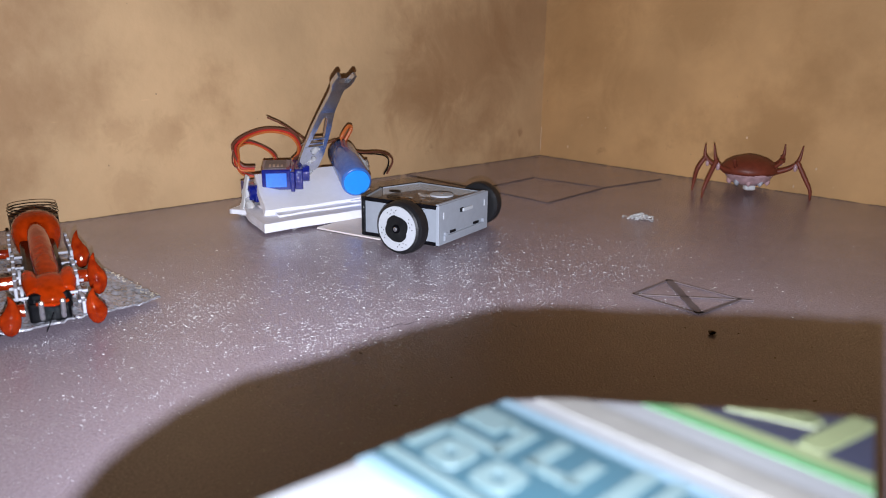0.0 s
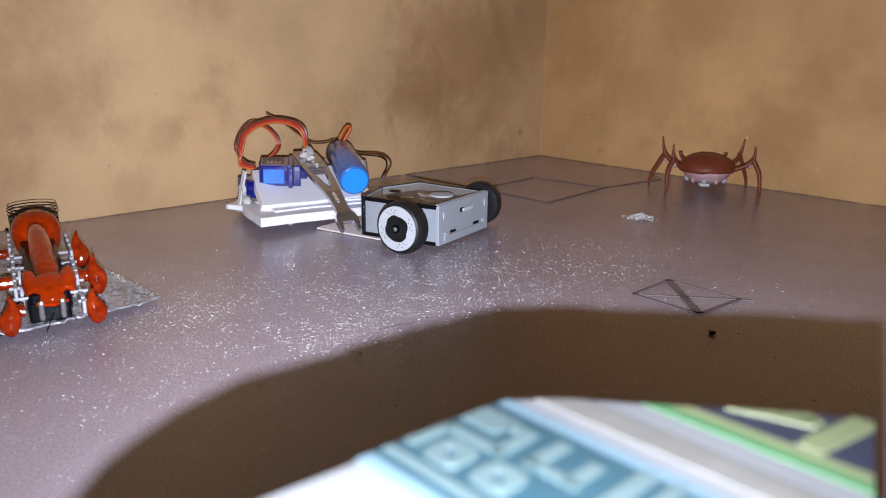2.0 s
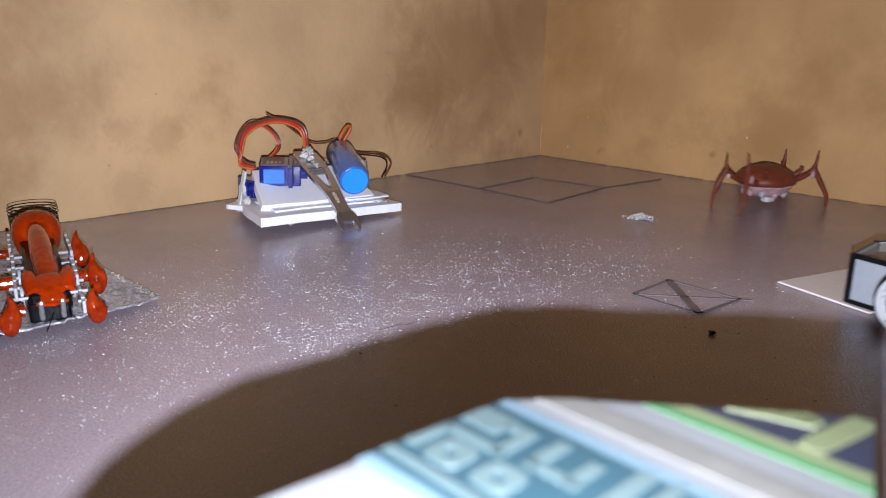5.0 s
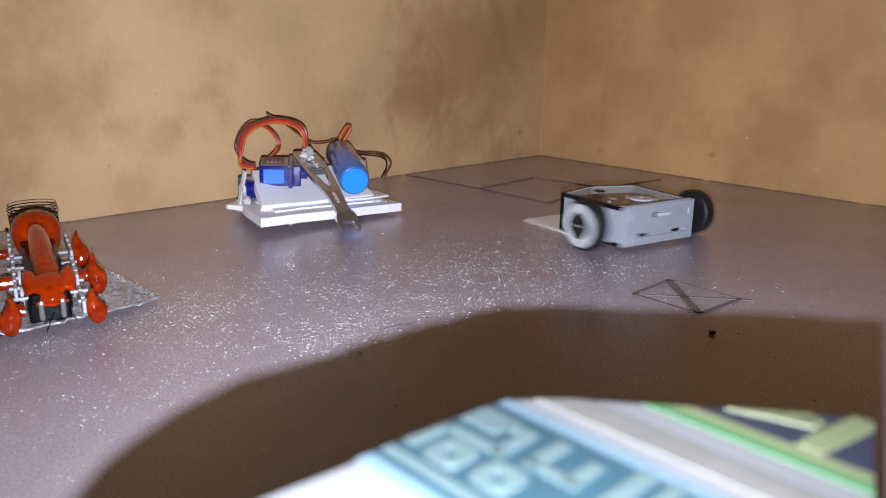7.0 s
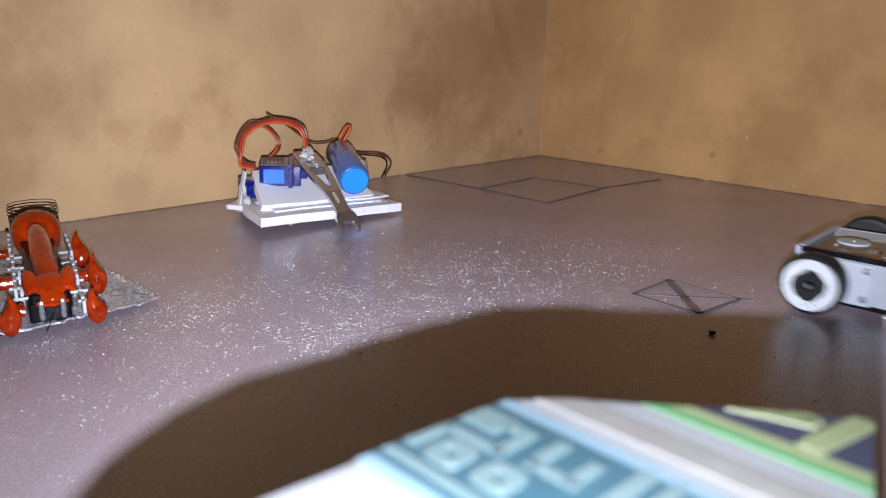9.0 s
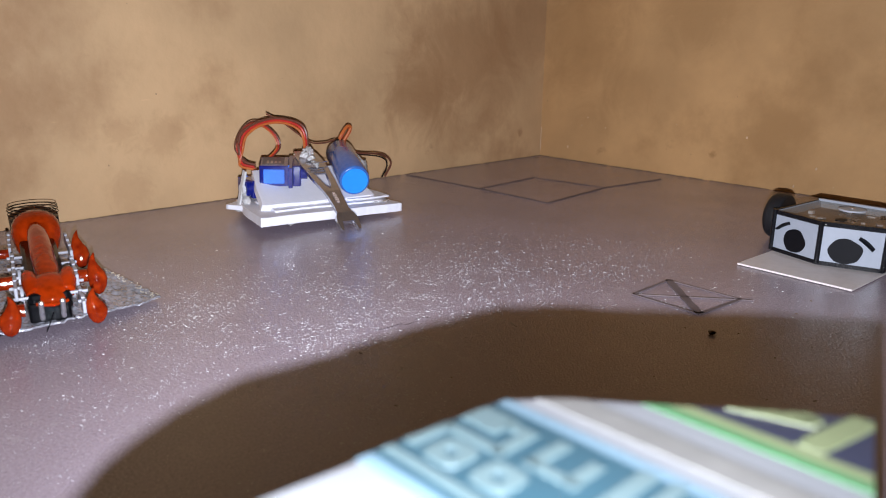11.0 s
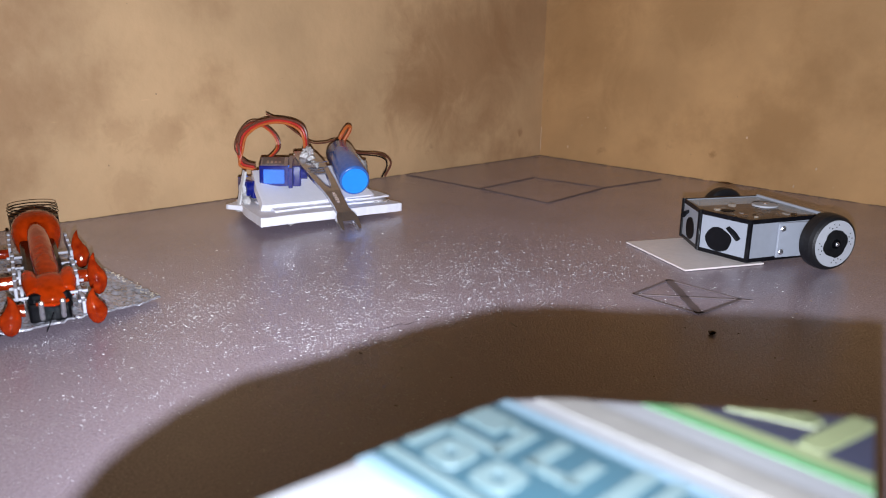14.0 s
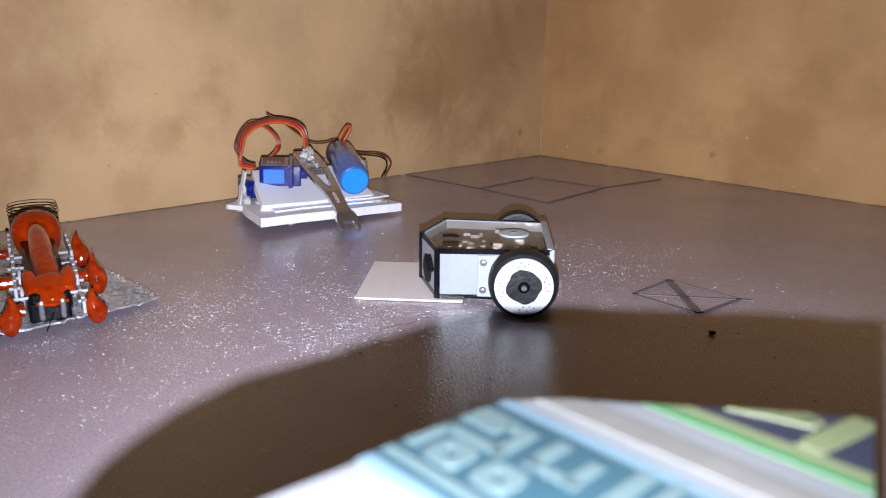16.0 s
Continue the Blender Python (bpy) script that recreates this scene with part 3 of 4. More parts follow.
def marker_blob_top(x, y, rx, ry):
    pts = []
    for i in range(20):
        t = 2 * math.pi * i / 20
        w = 1 + 0.35 * noise.noise(Vector((math.cos(t) * 2, math.sin(t) * 2, 1.3)))
        pts.append((x + rx * w * math.cos(t), y + ry * w * math.sin(t)))
    return prism(pts, ZT - 0.0004, ZT)


def hub_patch(s):
    own = bmesh.new()
    a, b = [], []
    for i in range(30):
        t = 2 * math.pi * i / 30
        r = 0.0076 * (1 + 0.05 * math.cos(4 * t + 0.6) + 0.12 * noise.noise(Vector((math.cos(t) * 2, math.sin(t) * 2, 4.0))))
        a.append(own.verts.new((r * math.cos(t), s * 0.0005, r * math.sin(t))))
        b.append(own.verts.new((r * math.cos(t), -s * 0.0005, r * math.sin(t))))
    own.faces.new(a)
    own.faces.new(b[::-1])
    for i in range(30):
        own.faces.new((a[i], a[(i + 1) % 30], b[(i + 1) % 30], b[i]))
    return own


SUMO, SUMO_WHEELS = sumo_robot()


# ---- the lifting robot: foam plates, two servos, a battery and a spanner for an arm ----
LIFT_AT = pose(-0.1090, 0.4492, 0, 0, 0, 40)
HINGE = pose(0.1057, 0.068, 0)
PIVOT = Vector((0.055, 0.039, 0.0365))
LOOP_FOOT = Vector((0.034, 0.061, 0.0270))


def ragged_plate(w, d, t, seed, chew=0.0016, step=0.004, taper=0.0):
    """A foam board cut by hand: an outline that wanders, soft torn rims."""
    pts = []
    nx, ny = int(w / step), int(d / step)
    for i in range(nx):
        pts.append((i * w / nx, 0))
    for i in range(ny):
        pts.append((w, i * d / ny))
    for i in range(nx):
        pts.append((w - i * w / nx, d))
    for i in range(ny):
        pts.append((0, d - i * d / ny))
    out = []
    for x, y in pts:
        n = noise.noise_vector(Vector((x * 320, y * 320, seed)))
        n2 = noise.noise_vector(Vector((x * 40, y * 40, seed + 5)))
        x += taper * (y / d) * (1 - x / w)
        out.append((x + n.x * chew * 0.22 + n2.x * chew, y + n.y * chew * 0.22 + n2.y * chew))
    bm = prism(out, 0, t)
    for v in bm.verts:
        v.co.z += 0.0001 * noise.noise(v.co * 120)
    bm.normal_update()
    for f in bm.faces:
        f.smooth = abs(f.normal.z) < 0.5
    for e in bm.edges:
        e.smooth = all(f.smooth for f in e.link_faces)
    return bm


def servo(parent, m, with_horn=False):
    """A micro servo; its shaft points along +x of m."""
    def put(bm):
        bmesh.ops.transform(bm, matrix=m, verts=bm.verts[:])
        return bm
    b = part("servo", put(box((0.016, 0.0225, 0.0118), (0.008, 0, 0), 0.0006)), M_SERVO, parent, "translucent blue micro servo case")
    part("servo_flange", put(box((0.0024, 0.0318, 0.0116), (0.0172, 0, 0), 0.0005)), M_SERVO, b)
    part("servo_top", put(box((0.0045, 0.0225, 0.0118), (0.0206, 0, 0), 0.0006)), M_SERVO, b)
    part("gear_turret", put(lathe([(0.0058, 0), (0.0058, 0.0036), (0.0052, 0.004)], "x", 24, (0.0226, 0.0055, 0))), M_SERVO, b)
    # pale plate paints the reflection seen inside the blue case
    part("case_window", put(box((0.0118, 0.0008, 0.0084), (0.0080, -0.0111, -0.0002), 0.0006)), M_SERVO_LIT, b, "pale blue patch standing for light inside the case")
    part("case_rib", put(box((0.0008, 0.0012, 0.0128), (0.0162, -0.0112, 0), 0.0002)), M_SERVO_LIT, b)
    part("servo_label", put(box((0.012, 0.018, 0.0003), (0.0075, 0, 0.00595), 0)), M_LABEL, b, "dark worn sticker")
    for j in range(4):
        part("label_bar", put(box((0.0012, 0.006 - 0.0008 * j, 0.0002), (0.0045 + 0.0022 * j, -0.003, 0.0062), 0)), M_LABEL2, b)
    return b


def lifter_robot():
    bot = thing("lifter_robot", LIFT_AT, "home-made white foam robot with blue servos and a spanner arm", "robot")
    slab = ragged_plate(0.1057, 0.066, 0.0056, 1, 0.0016, 0.0013, 0.014)
    bmesh.ops.translate(slab, vec=(0, 0, 0.0018), verts=slab.verts[:])
    base = part("base_plate", slab, M_FOAM, bot, "ragged white foam base plate")
    tear = ragged_plate(0.012, 0.014, 0.003, 8, 0.004, 0.002)
    bmesh.ops.transform(tear, matrix=pose(0.0115, 0.047, 0.0030, 0, 0, 30), verts=tear.verts[:])
    part("torn_flap", tear, M_FOAM, base)
    slope = pose(0.010, 0.0205, 0.0066, 23, 0, 0)
    up = ragged_plate(0.086, 0.042, 0.0050, 3, 0.0013, 0.003, 0.012)
    bmesh.ops.transform(up, matrix=slope, verts=up.verts[:])
    part("upper_plate", up, M_FOAM, bot, "sloping white foam plate")
    for x in (0.038, 0.085):
        part("plate_prop", box((0.01, 0.01, 0.018), (x, 0.046, 0.0145), 0.001, None, None, 0.0006, 2), M_FOAM, bot)
    for i, (x, y, z, w, d, tip) in enumerate(((0.016, 0.0120, 0.0074, 0.082, 0.03, 3), (0.074, 0.0160, 0.0090, 0.033, 0.026, 2))):
        sheet = ragged_plate(w, d, 0.0012, 12 + i, 0.0016, 0.003)
        bmesh.ops.transform(sheet, matrix=pose(x, y, z, tip, 0, 0), verts=sheet.verts[:])
        part("loose_sheet", sheet, M_FOAM, bot, "thin white sheet between the foam plates")
    # smears and lumps of glue
    for i, (x, y, z, r) in enumerate(((0.098, 0.03, 0.0075, 0.006), (0.096, 0.012, 0.0075, 0.004))):
        part("glue_lump", blob((r * 1.8, r * 1.2, r * 0.16), (x, y, z), 0.6, 60 + i, 3), M_GLUE, bot, smooth=True)
    for gx, gy in ((0.085, 0.01), (0.015, 0.06), (0.09, 0.06)):
        part("glue_foot", blob((0.004, 0.004, 0.0013), (gx, gy, 0.0011), 0.3, 50, 2), M_GLUE, base, smooth=True)
    part("glue_drip", blob((0.002, 0.0016, 0.0014), (0.022, 0.004, 0.0012), 0.4, 50, 2), M_GLUE, base, smooth=True)
    # arm servo lies on the slope, shaft towards the arm
    servo(bot, pose(0.0272, 0.0542, 0.0275, 6, 0, -30) @ Matrix.Scale(1.18, 4))
    # drive servo stands at the end with a clear horn
    servo(bot, pose(0.0405, 0.058, 0.0165, 0, 0, 180))
    part("servo_horn", box((0.0016, 0.0045, 0.026), (0.0125, 0.0525, 0.0165), 0.0006, (12, 6, 0)), M_HORN, bot, "white nylon servo horn")
    part("horn_hub", lathe([(0.0034, -0.0016), (0.0034, 0.0016)], "x", 18, (0.0135, 0.0525, 0.0165)), M_HORN, bot)
    for i in range(3):
        part("horn_glue", blob((0.003, 0.003, 0.0035), (0.014 + 0.001 * i, 0.048 + 0.003 * i, 0.009 + 0.004 * i), 0.5, 40 + i, 2), M_GLUE, bot, smooth=True)
    # battery on the slope
    a, b = Vector((0.0782, 0.0165, 0.0225)), Vector((0.0985, 0.0675, 0.0350))
    d = (b - a).normalized()
    r, L = 0.0105, (b - a).length
    cell = part("battery", lathe([(r * 0.86, 0), (r * 0.97, 0.0004), (r, 0.0016), (r * 0.995, L * 0.5), (r, L - 0.0016), (r * 0.9, L)], d, 44, a), M_BATT, bot, "round blue shrink-wrapped battery cell", smooth=True)
    part("battery_cap", lathe([(r * 0.85, -0.0006), (r * 0.85, 0.0006)], d, 36, a), M_BATT_END, cell, "bright blue end cap")
    part("battery_tape", tube([b + Vector((-0.009, 0, 0.004)), b + Vector((0, 0.001, 0.0098)), b + Vector((0.0085, 0, 0.003)), b + Vector((0.009, -0.004, -0.008))], 0.0009, 8), M_BLACK, cell)
    part("battery_glue", blob((0.006, 0.01, 0.007), (0.1025, 0.052, 0.0275), 0.5, 77, 3), M_GLUE, bot, smooth=True)
    # wiring
    def lead(pts, r, m, parent=None):
        return part("wire", tube(pts, r, 7), m, parent or bot)
    loop = part("wire_loop", tube([(0.024, 0.060, 0.0262), (0.034, 0.061, 0.0270), (0.048, 0.058, 0.0275)], 0.0011, 7), M_BROWN, bot, "bundle of orange, red and brown servo wires")
    for k, m in enumerate((M_ORANGE, M_RED, M_BROWN)):
        o = 0.0014 * k
        lead([(px + 0.009 * min(1.0, max(0.0, (pz - 0.028) / 0.01)), py, pz + 0.0015) for px, py, pz in [(0.024, 0.058, 0.027 + o), (0.0135, 0.060, 0.030 + o), (0.0085 - o, 0.06, 0.0395 + o), (0.0125 - o, 0.062, 0.049 + o), (0.0235, 0.062, 0.0560 + o),
              (0.038, 0.060, 0.0575 + o), (0.0500 + o, 0.058, 0.0525 + o), (0.0525 + o, 0.055, 0.043), (0.0520 + o, 0.052, 0.034), (0.050, 0.05, 0.0285)]], 0.0009, m, loop)
        lead([(px + 0.009 * min(1.0, max(0.0, (pz - 0.028) / 0.01)), py, pz + 0.0015) for px, py, pz in [(0.03, 0.066, 0.026), (0.020, 0.068, 0.029 + o), (0.0105 - o, 0.070, 0.037 + o), (0.0135, 0.071, 0.0500 + o), (0.024, 0.071, 0.0555 + o), (0.0345 + o, 0.07, 0.050), (0.038 + o, 0.068, 0.040), (0.034 + o, 0.066, 0.031)]], 0.0005, m, loop)
    lead([(0.034, 0.058, 0.0275), (0.042, 0.056, 0.030), (0.049, 0.054, 0.0285), (0.053, 0.050, 0.026)], 0.0008, M_RED)
    lead([(0.0365, 0.062, 0.0650), (0.048, 0.062, 0.0595), (0.060, 0.063, 0.0515), (0.073, 0.066, 0.0440), (0.086, 0.068, 0.0430), (0.095, 0.069, 0.0445), (0.099, 0.068, 0.0425)], 0.0006, M_BROWN)
    lead([(0.0986, 0.0690, 0.0425), (0.0998, 0.0680, 0.0480), (0.1046, 0.0670, 0.0544), (0.1081, 0.0680, 0.0527), (0.1030, 0.0690, 0.0438)], 0.0012, M_ORANGE)
    lead([(0.1001, 0.0700, 0.0425), (0.1018, 0.0695, 0.0480), (0.1059, 0.0690, 0.0536), (0.1087, 0.0690, 0.0514), (0.1039, 0.0700, 0.0434)], 0.0010, M_RED)
    lead([(0.1030, 0.066, 0.037), (0.117, 0.066, 0.034), (0.134, 0.070, 0.0325), (0.147, 0.076, 0.029), (0.155, 0.080, 0.022), (0.152, 0.084, 0.0115)], 0.0007, M_BROWN)
    lead([(0.1035, 0.067, 0.035), (0.120, 0.069, 0.0325), (0.137, 0.073, 0.0300), (0.149, 0.079, 0.0255), (0.1535, 0.084, 0.0185), (0.151, 0.087, 0.0105)], 0.0006, M_BLACK)
    # the arm: a flat spanner, hinged at the servo shaft, its long axis up
    arm = part("arm", spanner(), M_ARM, bot, "chromed flat spanner used as lifting arm")
    part("arm_stamp", stamp(), M_LABEL2, arm, "row of worn pale marks")
    part("glue_on_arm", merge_blobs([(0, 0.0, 0.001, 0.0045), (-0.001, 0.0, 0.008, 0.004), (0.001, 0.0, -0.006, 0.004), (0.0005, 0.0, 0.014, 0.0026)]), M_GLUE, arm, "clear lumps of hot glue", smooth=True)
    part("tie_wire", tube([(-0.009, 0.0035, 0.012), (-0.004, 0.0045, 0.0145), (0.004, 0.0045, 0.0135), (0.010, 0.003, 0.010)], 0.0004, 6), M_STEEL, arm)
    arm.location = PIVOT
    loop.data.transform(Matrix.Translation(-LOOP_FOOT))
    for w in loop.children:
        w.data.transform(Matrix.Translation(-LOOP_FOOT))
    loop.location = LOOP_FOOT
    return bot, arm, loop


def merge_blobs(items):
    """Lumpy beads of glue run together."""
    bm = bmesh.new()
    rnd = random.Random(31)
    for x, y, z, r in items:
        for k in range(4):
            q = r * rnd.uniform(0.3, 0.7)
            blob((q, q * 0.8, q * rnd.uniform(0.7, 1.5)), (x + rnd.uniform(-r, r) * 0.7, y + 0.001 + rnd.uniform(-0.0035, 0.002), z + rnd.uniform(-r, r)), 0.45, 300, 3, bm)
    return bm


def spanner():
    """Side bars round a long slot, a waist, then a neck that turns out into an open jaw."""
    bm = bmesh.new()
    t = 0.0011

    def flat(points, t=t, m=None):
        own = prism(points, -t, t, None, 0.0003)
        bmesh.ops.transform(own, matrix=(m or Matrix()) @ pose(0, 0, 0, 90, 0, 0), verts=own.verts[:])
        merge(bm, own)
    # plan in x (width) and z (length): a plate with bored ends, two bars, a shoulder
    flat([(-0.0070, -0.0085), (0.0070, -0.0085), (0.0086, -0.004), (0.0090, 0.006), (0.0088, 0.0145), (-0.0088, 0.0145), (-0.0090, 0.006), (-0.0086, -0.004)])
    flat([(-0.0088, 0.0140), (-0.0058, 0.0140), (-0.0046, 0.0220), (-0.0022, 0.0380), (0.0, 0.0410), (0.0, 0.0450), (-0.0056, 0.0450), (-0.0074, 0.0300)])
    flat([(0.0088, 0.0140), (0.0074, 0.0300), (0.0056, 0.0450), (-0.0002, 0.0450), (-0.0002, 0.0410), (0.0022, 0.0380), (0.0046, 0.0220), (0.0058, 0.0140)])
    for z in (0.0165, 0.0205):
        flat([(-0.0055, z - 0.0008), (0.0055, z - 0.0008), (0.0052, z + 0.0008), (-0.0052, z + 0.0008)], 0.0007)
    # neck, bent forward, then the forked jaw
    neck = pose(0, 0, 0.0440, 7, 0, 0)
    flat([(-0.0056, 0), (0.0056, 0), (0.0050, 0.007), (0.0046, 0.0160), (0.0050, 0.0225), (-0.0050, 0.0225), (-0.0046, 0.0160), (-0.0050, 0.007)], 0.0012, neck)
    jaw = neck @ pose(0, 0, 0.0215, 9, 0, 0)
    flat([(-0.0050, 0), (0.0050, 0), (0.0070, 0.0040), (0.0074, 0.0080), (0.0068, 0.0145), (0.0048, 0.0147), (0.0042, 0.0075),
          (-0.0042, 0.0075), (-0.0048, 0.0147), (-0.0068, 0.0145), (-0.0074, 0.0080), (-0.0070, 0.0040)], 0.0016, jaw)
    for v in bm.verts:
        v.co.x -= 0.04 * max(0.0, v.co.z)
    return bm


def stamp():
    bm = bmesh.new()
    for i in range(5):
        box((0.0016 + 0.0006 * (i % 2), 0.0005, 0.0013), (-0.0022 - 0.0001 * i, 0.0011 - 0.000256 * i, 0.0475 + 0.0021 * i), 0, None, bm)
    return bm


LIFTER, ARM, WIRE_LOOP = lifter_robot()


# ---- the bug toy on its foil card ----
def foil_card():
    tip = Vector((-0.1290, 0.3275, 0))
    m = Matrix(((math.cos(radians(134)), math.cos(radians(232)), 0, tip.x), (math.sin(radians(134)), math.sin(radians(232)), 0, tip.y), (0, 0, 1, 0), (0, 0, 0, 1)))
    bm = bmesh.new()
    n = 110
    grid = []
    for i in range(n + 1):
        row = []
        for j in range(n + 1):
            x, y = 0.13 * i / n, 0.12 * j / n
            lift = 0.0030 - 0.0014 * math.exp(-((x + y) / 0.022) ** 2) + 0.0010 * noise.noise(Vector((x * 60, y * 60, 1))) + 0.0013 * noise.noise(Vector((x * 300, y * 300, 3))) + 0.0006 * noise.noise(Vector((x * 800, y * 800, 4)))
            e = 0.0012 * noise.noise(Vector((x * 160, y * 160, 7)))
            sag = 0.0045 * math.sin(math.pi * min(1.0, y / 0.07)) * (1 - i / n) ** 6
            row.append(bm.verts.new((x - sag + (e if i == 0 else 0), y + (e if j == 0 else 0), lift + 0.001)))
        grid.append(row)
    for i in range(n):
        for j in range(n):
            bm.faces.new((grid[i][j], grid[i + 1][j], grid[i + 1][j + 1], grid[i][j + 1]))
    lo = bmesh.ops.extrude_face_region(bm, geom=bm.faces[:])
    bmesh.ops.translate(bm, vec=(0, 0, -0.0009), verts=[v for v in lo["geom"] if isinstance(v, bmesh.types.BMVert)])
    card = part("foil_card", bm, M_FOIL)
    card.matrix_world = m
    tagged(card, "piece of crinkled silver foil-faced card", "card")
    edge = bmesh.new()
    rnd = random.Random(4)
    for i in range(120):
        x = 0.075 * rnd.random() ** 1.3
        blob((0.0002 + 0.0011 * rnd.random() ** 3, rnd.uniform(0.0002, 0.0006), rnd.uniform(0.0002, 0.0005)), (x, 0.0010 + rnd.uniform(-0.0012, 0.0024), 0.0037 + rnd.uniform(-0.0008, 0.0008) - 0.0014 * math.exp(-(x / 0.022) ** 2)), 0.5, 90, 1, edge)
    part("frayed_edge", edge, M_FOIL_EDGE, card, "frayed buff edge")
    # core set back and coloured black for the shade under the foil's rim
    part("card_core", prism([(0.009, 0.009), (0.126, 0.005), (0.126, 0.116), (0.005, 0.116)], 0.0, 0.0022), M_BLACKPL, card)
    return card


foil_card()


def paddle(at, side, tall, lean):
    """A leaf-shaped leg: round belly below, drawn out into a hooked claw above."""
    bm = lathe([(0.0005, -0.0092), (0.0024, -0.0078), (0.0040, -0.0045), (0.0046, -0.0010), (0.0042, 0.0025), (0.0028, 0.0056), (0.0017, 0.0085), (0.0010, 0.0110), (0.0003, 0.0130)], "z", 20)
    for v in bm.verts:
        z = v.co.z
        v.co.x *= 0.5
        v.co.y *= 0.88
        v.co.y += side * (-0.0012 * max(0.0, z / 0.006) + 0.0022 * max(0.0, (z - 0.006) / 0.007) ** 2)
        v.co.z = z * tall
        v.co.x += lean * z
    bmesh.ops.translate(bm, vec=at, verts=bm.verts[:])
    return bm


def bug_toy():
    """Along +x it looks ahead; it stands on the foil."""
    toy = thing("toy_bug", pose(-0.1930, 0.3484, 0.004, 0, 0, -59.8), "toy robot bug in amber plastic with red legs on silver foil", "toy")
    part("chassis", box((0.112, 0.0165, 0.0085), (0.008, 0, 0.0070), 0.002), M_BLACKPL, toy, "black chassis")
    part("snout", prism([(0.050, -0.0088), (0.0655, -0.0082), (0.0665, 0.0072), (0.050, 0.0088)], -0.0005, 0.0078, None, 0.001), M_BLACKPL, toy, "black snout")
    for y in (-0.0036, 0.0042):
        part("eye_tube", lathe([(0.0009, 0), (0.0011, 0.0006), (0.0011, 0.0080), (0.0007, 0.0086)], Vector((0.25, 0, 0.97)), 14, (0.0672, y, 0.0015)), M_STEEL, toy, "shiny eye tube")
    tail = part("tail_dome", lathe([(0.0088, -0.004), (0.0106, 0.000), (0.0119, 0.0055), (0.0122, 0.0105), (0.0114, 0.0150), (0.0092, 0.0187), (0.0055, 0.0210), (0.001, 0.0217)], "z", 40), M_AMBER, toy, "round amber tail dome", smooth=True)
    tail.data.transform(Matrix.Translation((-0.0440, 0.0004, 0.0045)) @ Matrix.Diagonal((1.0, 0.96, 0.92, 1)))
    part("tail_band", lathe([(0.0117, 0), (0.0119, 0.0004), (0.0119, 0.0036), (0.0112, 0.0040)], "z", 36, (-0.0540, 0.0004, 0.0150)), M_BLACKPL, toy, "black band behind the tail dome")
    for k in range(3):
        ring = [(-0.0555 - 0.0012 * k + 0.012 * math.cos(a), 0.0004 + (0.0122 - 0.0003 * k) * math.sin(a), 0.0212 + 0.0013 * k) for a in np.linspace(0, 2 * math.pi, 33)]
        part("wire_ring", tube(ring, 0.00022, 5, None, 2), M_BLACKPL, toy, "thin dark wire ring over the tail")
    part("waist", tube([(-0.036, 0, 0.0150), (-0.026, 0, 0.0180), (-0.008, 0, 0.0185), (0.016, 0.0002, 0.0165), (0.036, 0.0008, 0.0135), (0.050, 0.0012, 0.0105)], [0.0030, 0.0040, 0.0046, 0.0050, 0.0050, 0.0036], 24, None, 8, 0.95), M_AMBER, toy, "long amber mid shell", smooth=True)
    head = part("head", blob((0.0115, 0.0088, 0.0054), (0.0545, 0.0008, 0.0102), 0.03, 5, 4, None, (0, 14, 0)), M_AMBER, toy, "broad amber head shell", smooth=True)
    for s in (-1, 1):
        part("brow_lobe", tube([(0.060, 0.0008 + s * 0.0058, 0.0098), (0.053, 0.0008 + s * 0.0068, 0.0126), (0.046, 0.0008 + s * 0.0076, 0.0146), (0.041, 0.0008 + s * 0.0082, 0.0156)], [0.0032, 0.0036, 0.0026, 0.0006], 16), M_AMBER, head, "raised amber brow", smooth=True)
    part("mouth_bar", tube([(0.0655, -0.0052, 0.0078), (0.0675, 0.0008, 0.0074), (0.0655, 0.0066, 0.0078)], 0.0008, 10), M_AMBER, head, smooth=True)
    # pale linkages along both sides, in two lengths, with their teeth and pins
    for s, spans in ((1, ((-0.016, 0.022, 0.0122, 0.0150), (0.018, 0.052, 0.0116, 0.0118), (0.060, 0.082, 0.0112, 0.0090))), (-1, ((0.004, 0.064, 0.0118, 0.0125), (-0.040, -0.006, 0.0125, 0.0125)))):
        for x0, x1, y, z in spans:
            rail = part("side_rail", box((x1 - x0, 0.0013, 0.0052), ((x0 + x1) / 2, s * y, z), 0.0004), M_GREYPL, toy, "pale grey linkage bar")
            n = int((x1 - x0) / 0.0105)
            for i in range(n):
                part("rail_tooth", box((0.0050, 0.0015, 0.0008), (x0 + 0.005 + 0.0105 * i, s * y, z + 0.0028), 0.0003), M_GREYPL, rail)
        for x in (-0.006, 0.014, 0.030, 0.046, 0.062):
            part("pin", lathe([(0.0007, -0.0035), (0.0007, 0.0035)], "y", 8, (x, s * 0.0108, 0.0098)), M_GREYPL, toy)
        part("gear", lathe([(0.0046, -0.0006), (0.0046, 0.0006)], "y", 18, (0.026, s * 0.0098, 0.0078)), M_GREYPL, toy, "small pale gear wheel")
        part("gear", lathe([(0.0040, -0.0006), (0.0040, 0.0006)], "y", 18, (0.048, s * 0.0098, 0.0070)), M_GREYPL, toy, "small pale gear wheel")
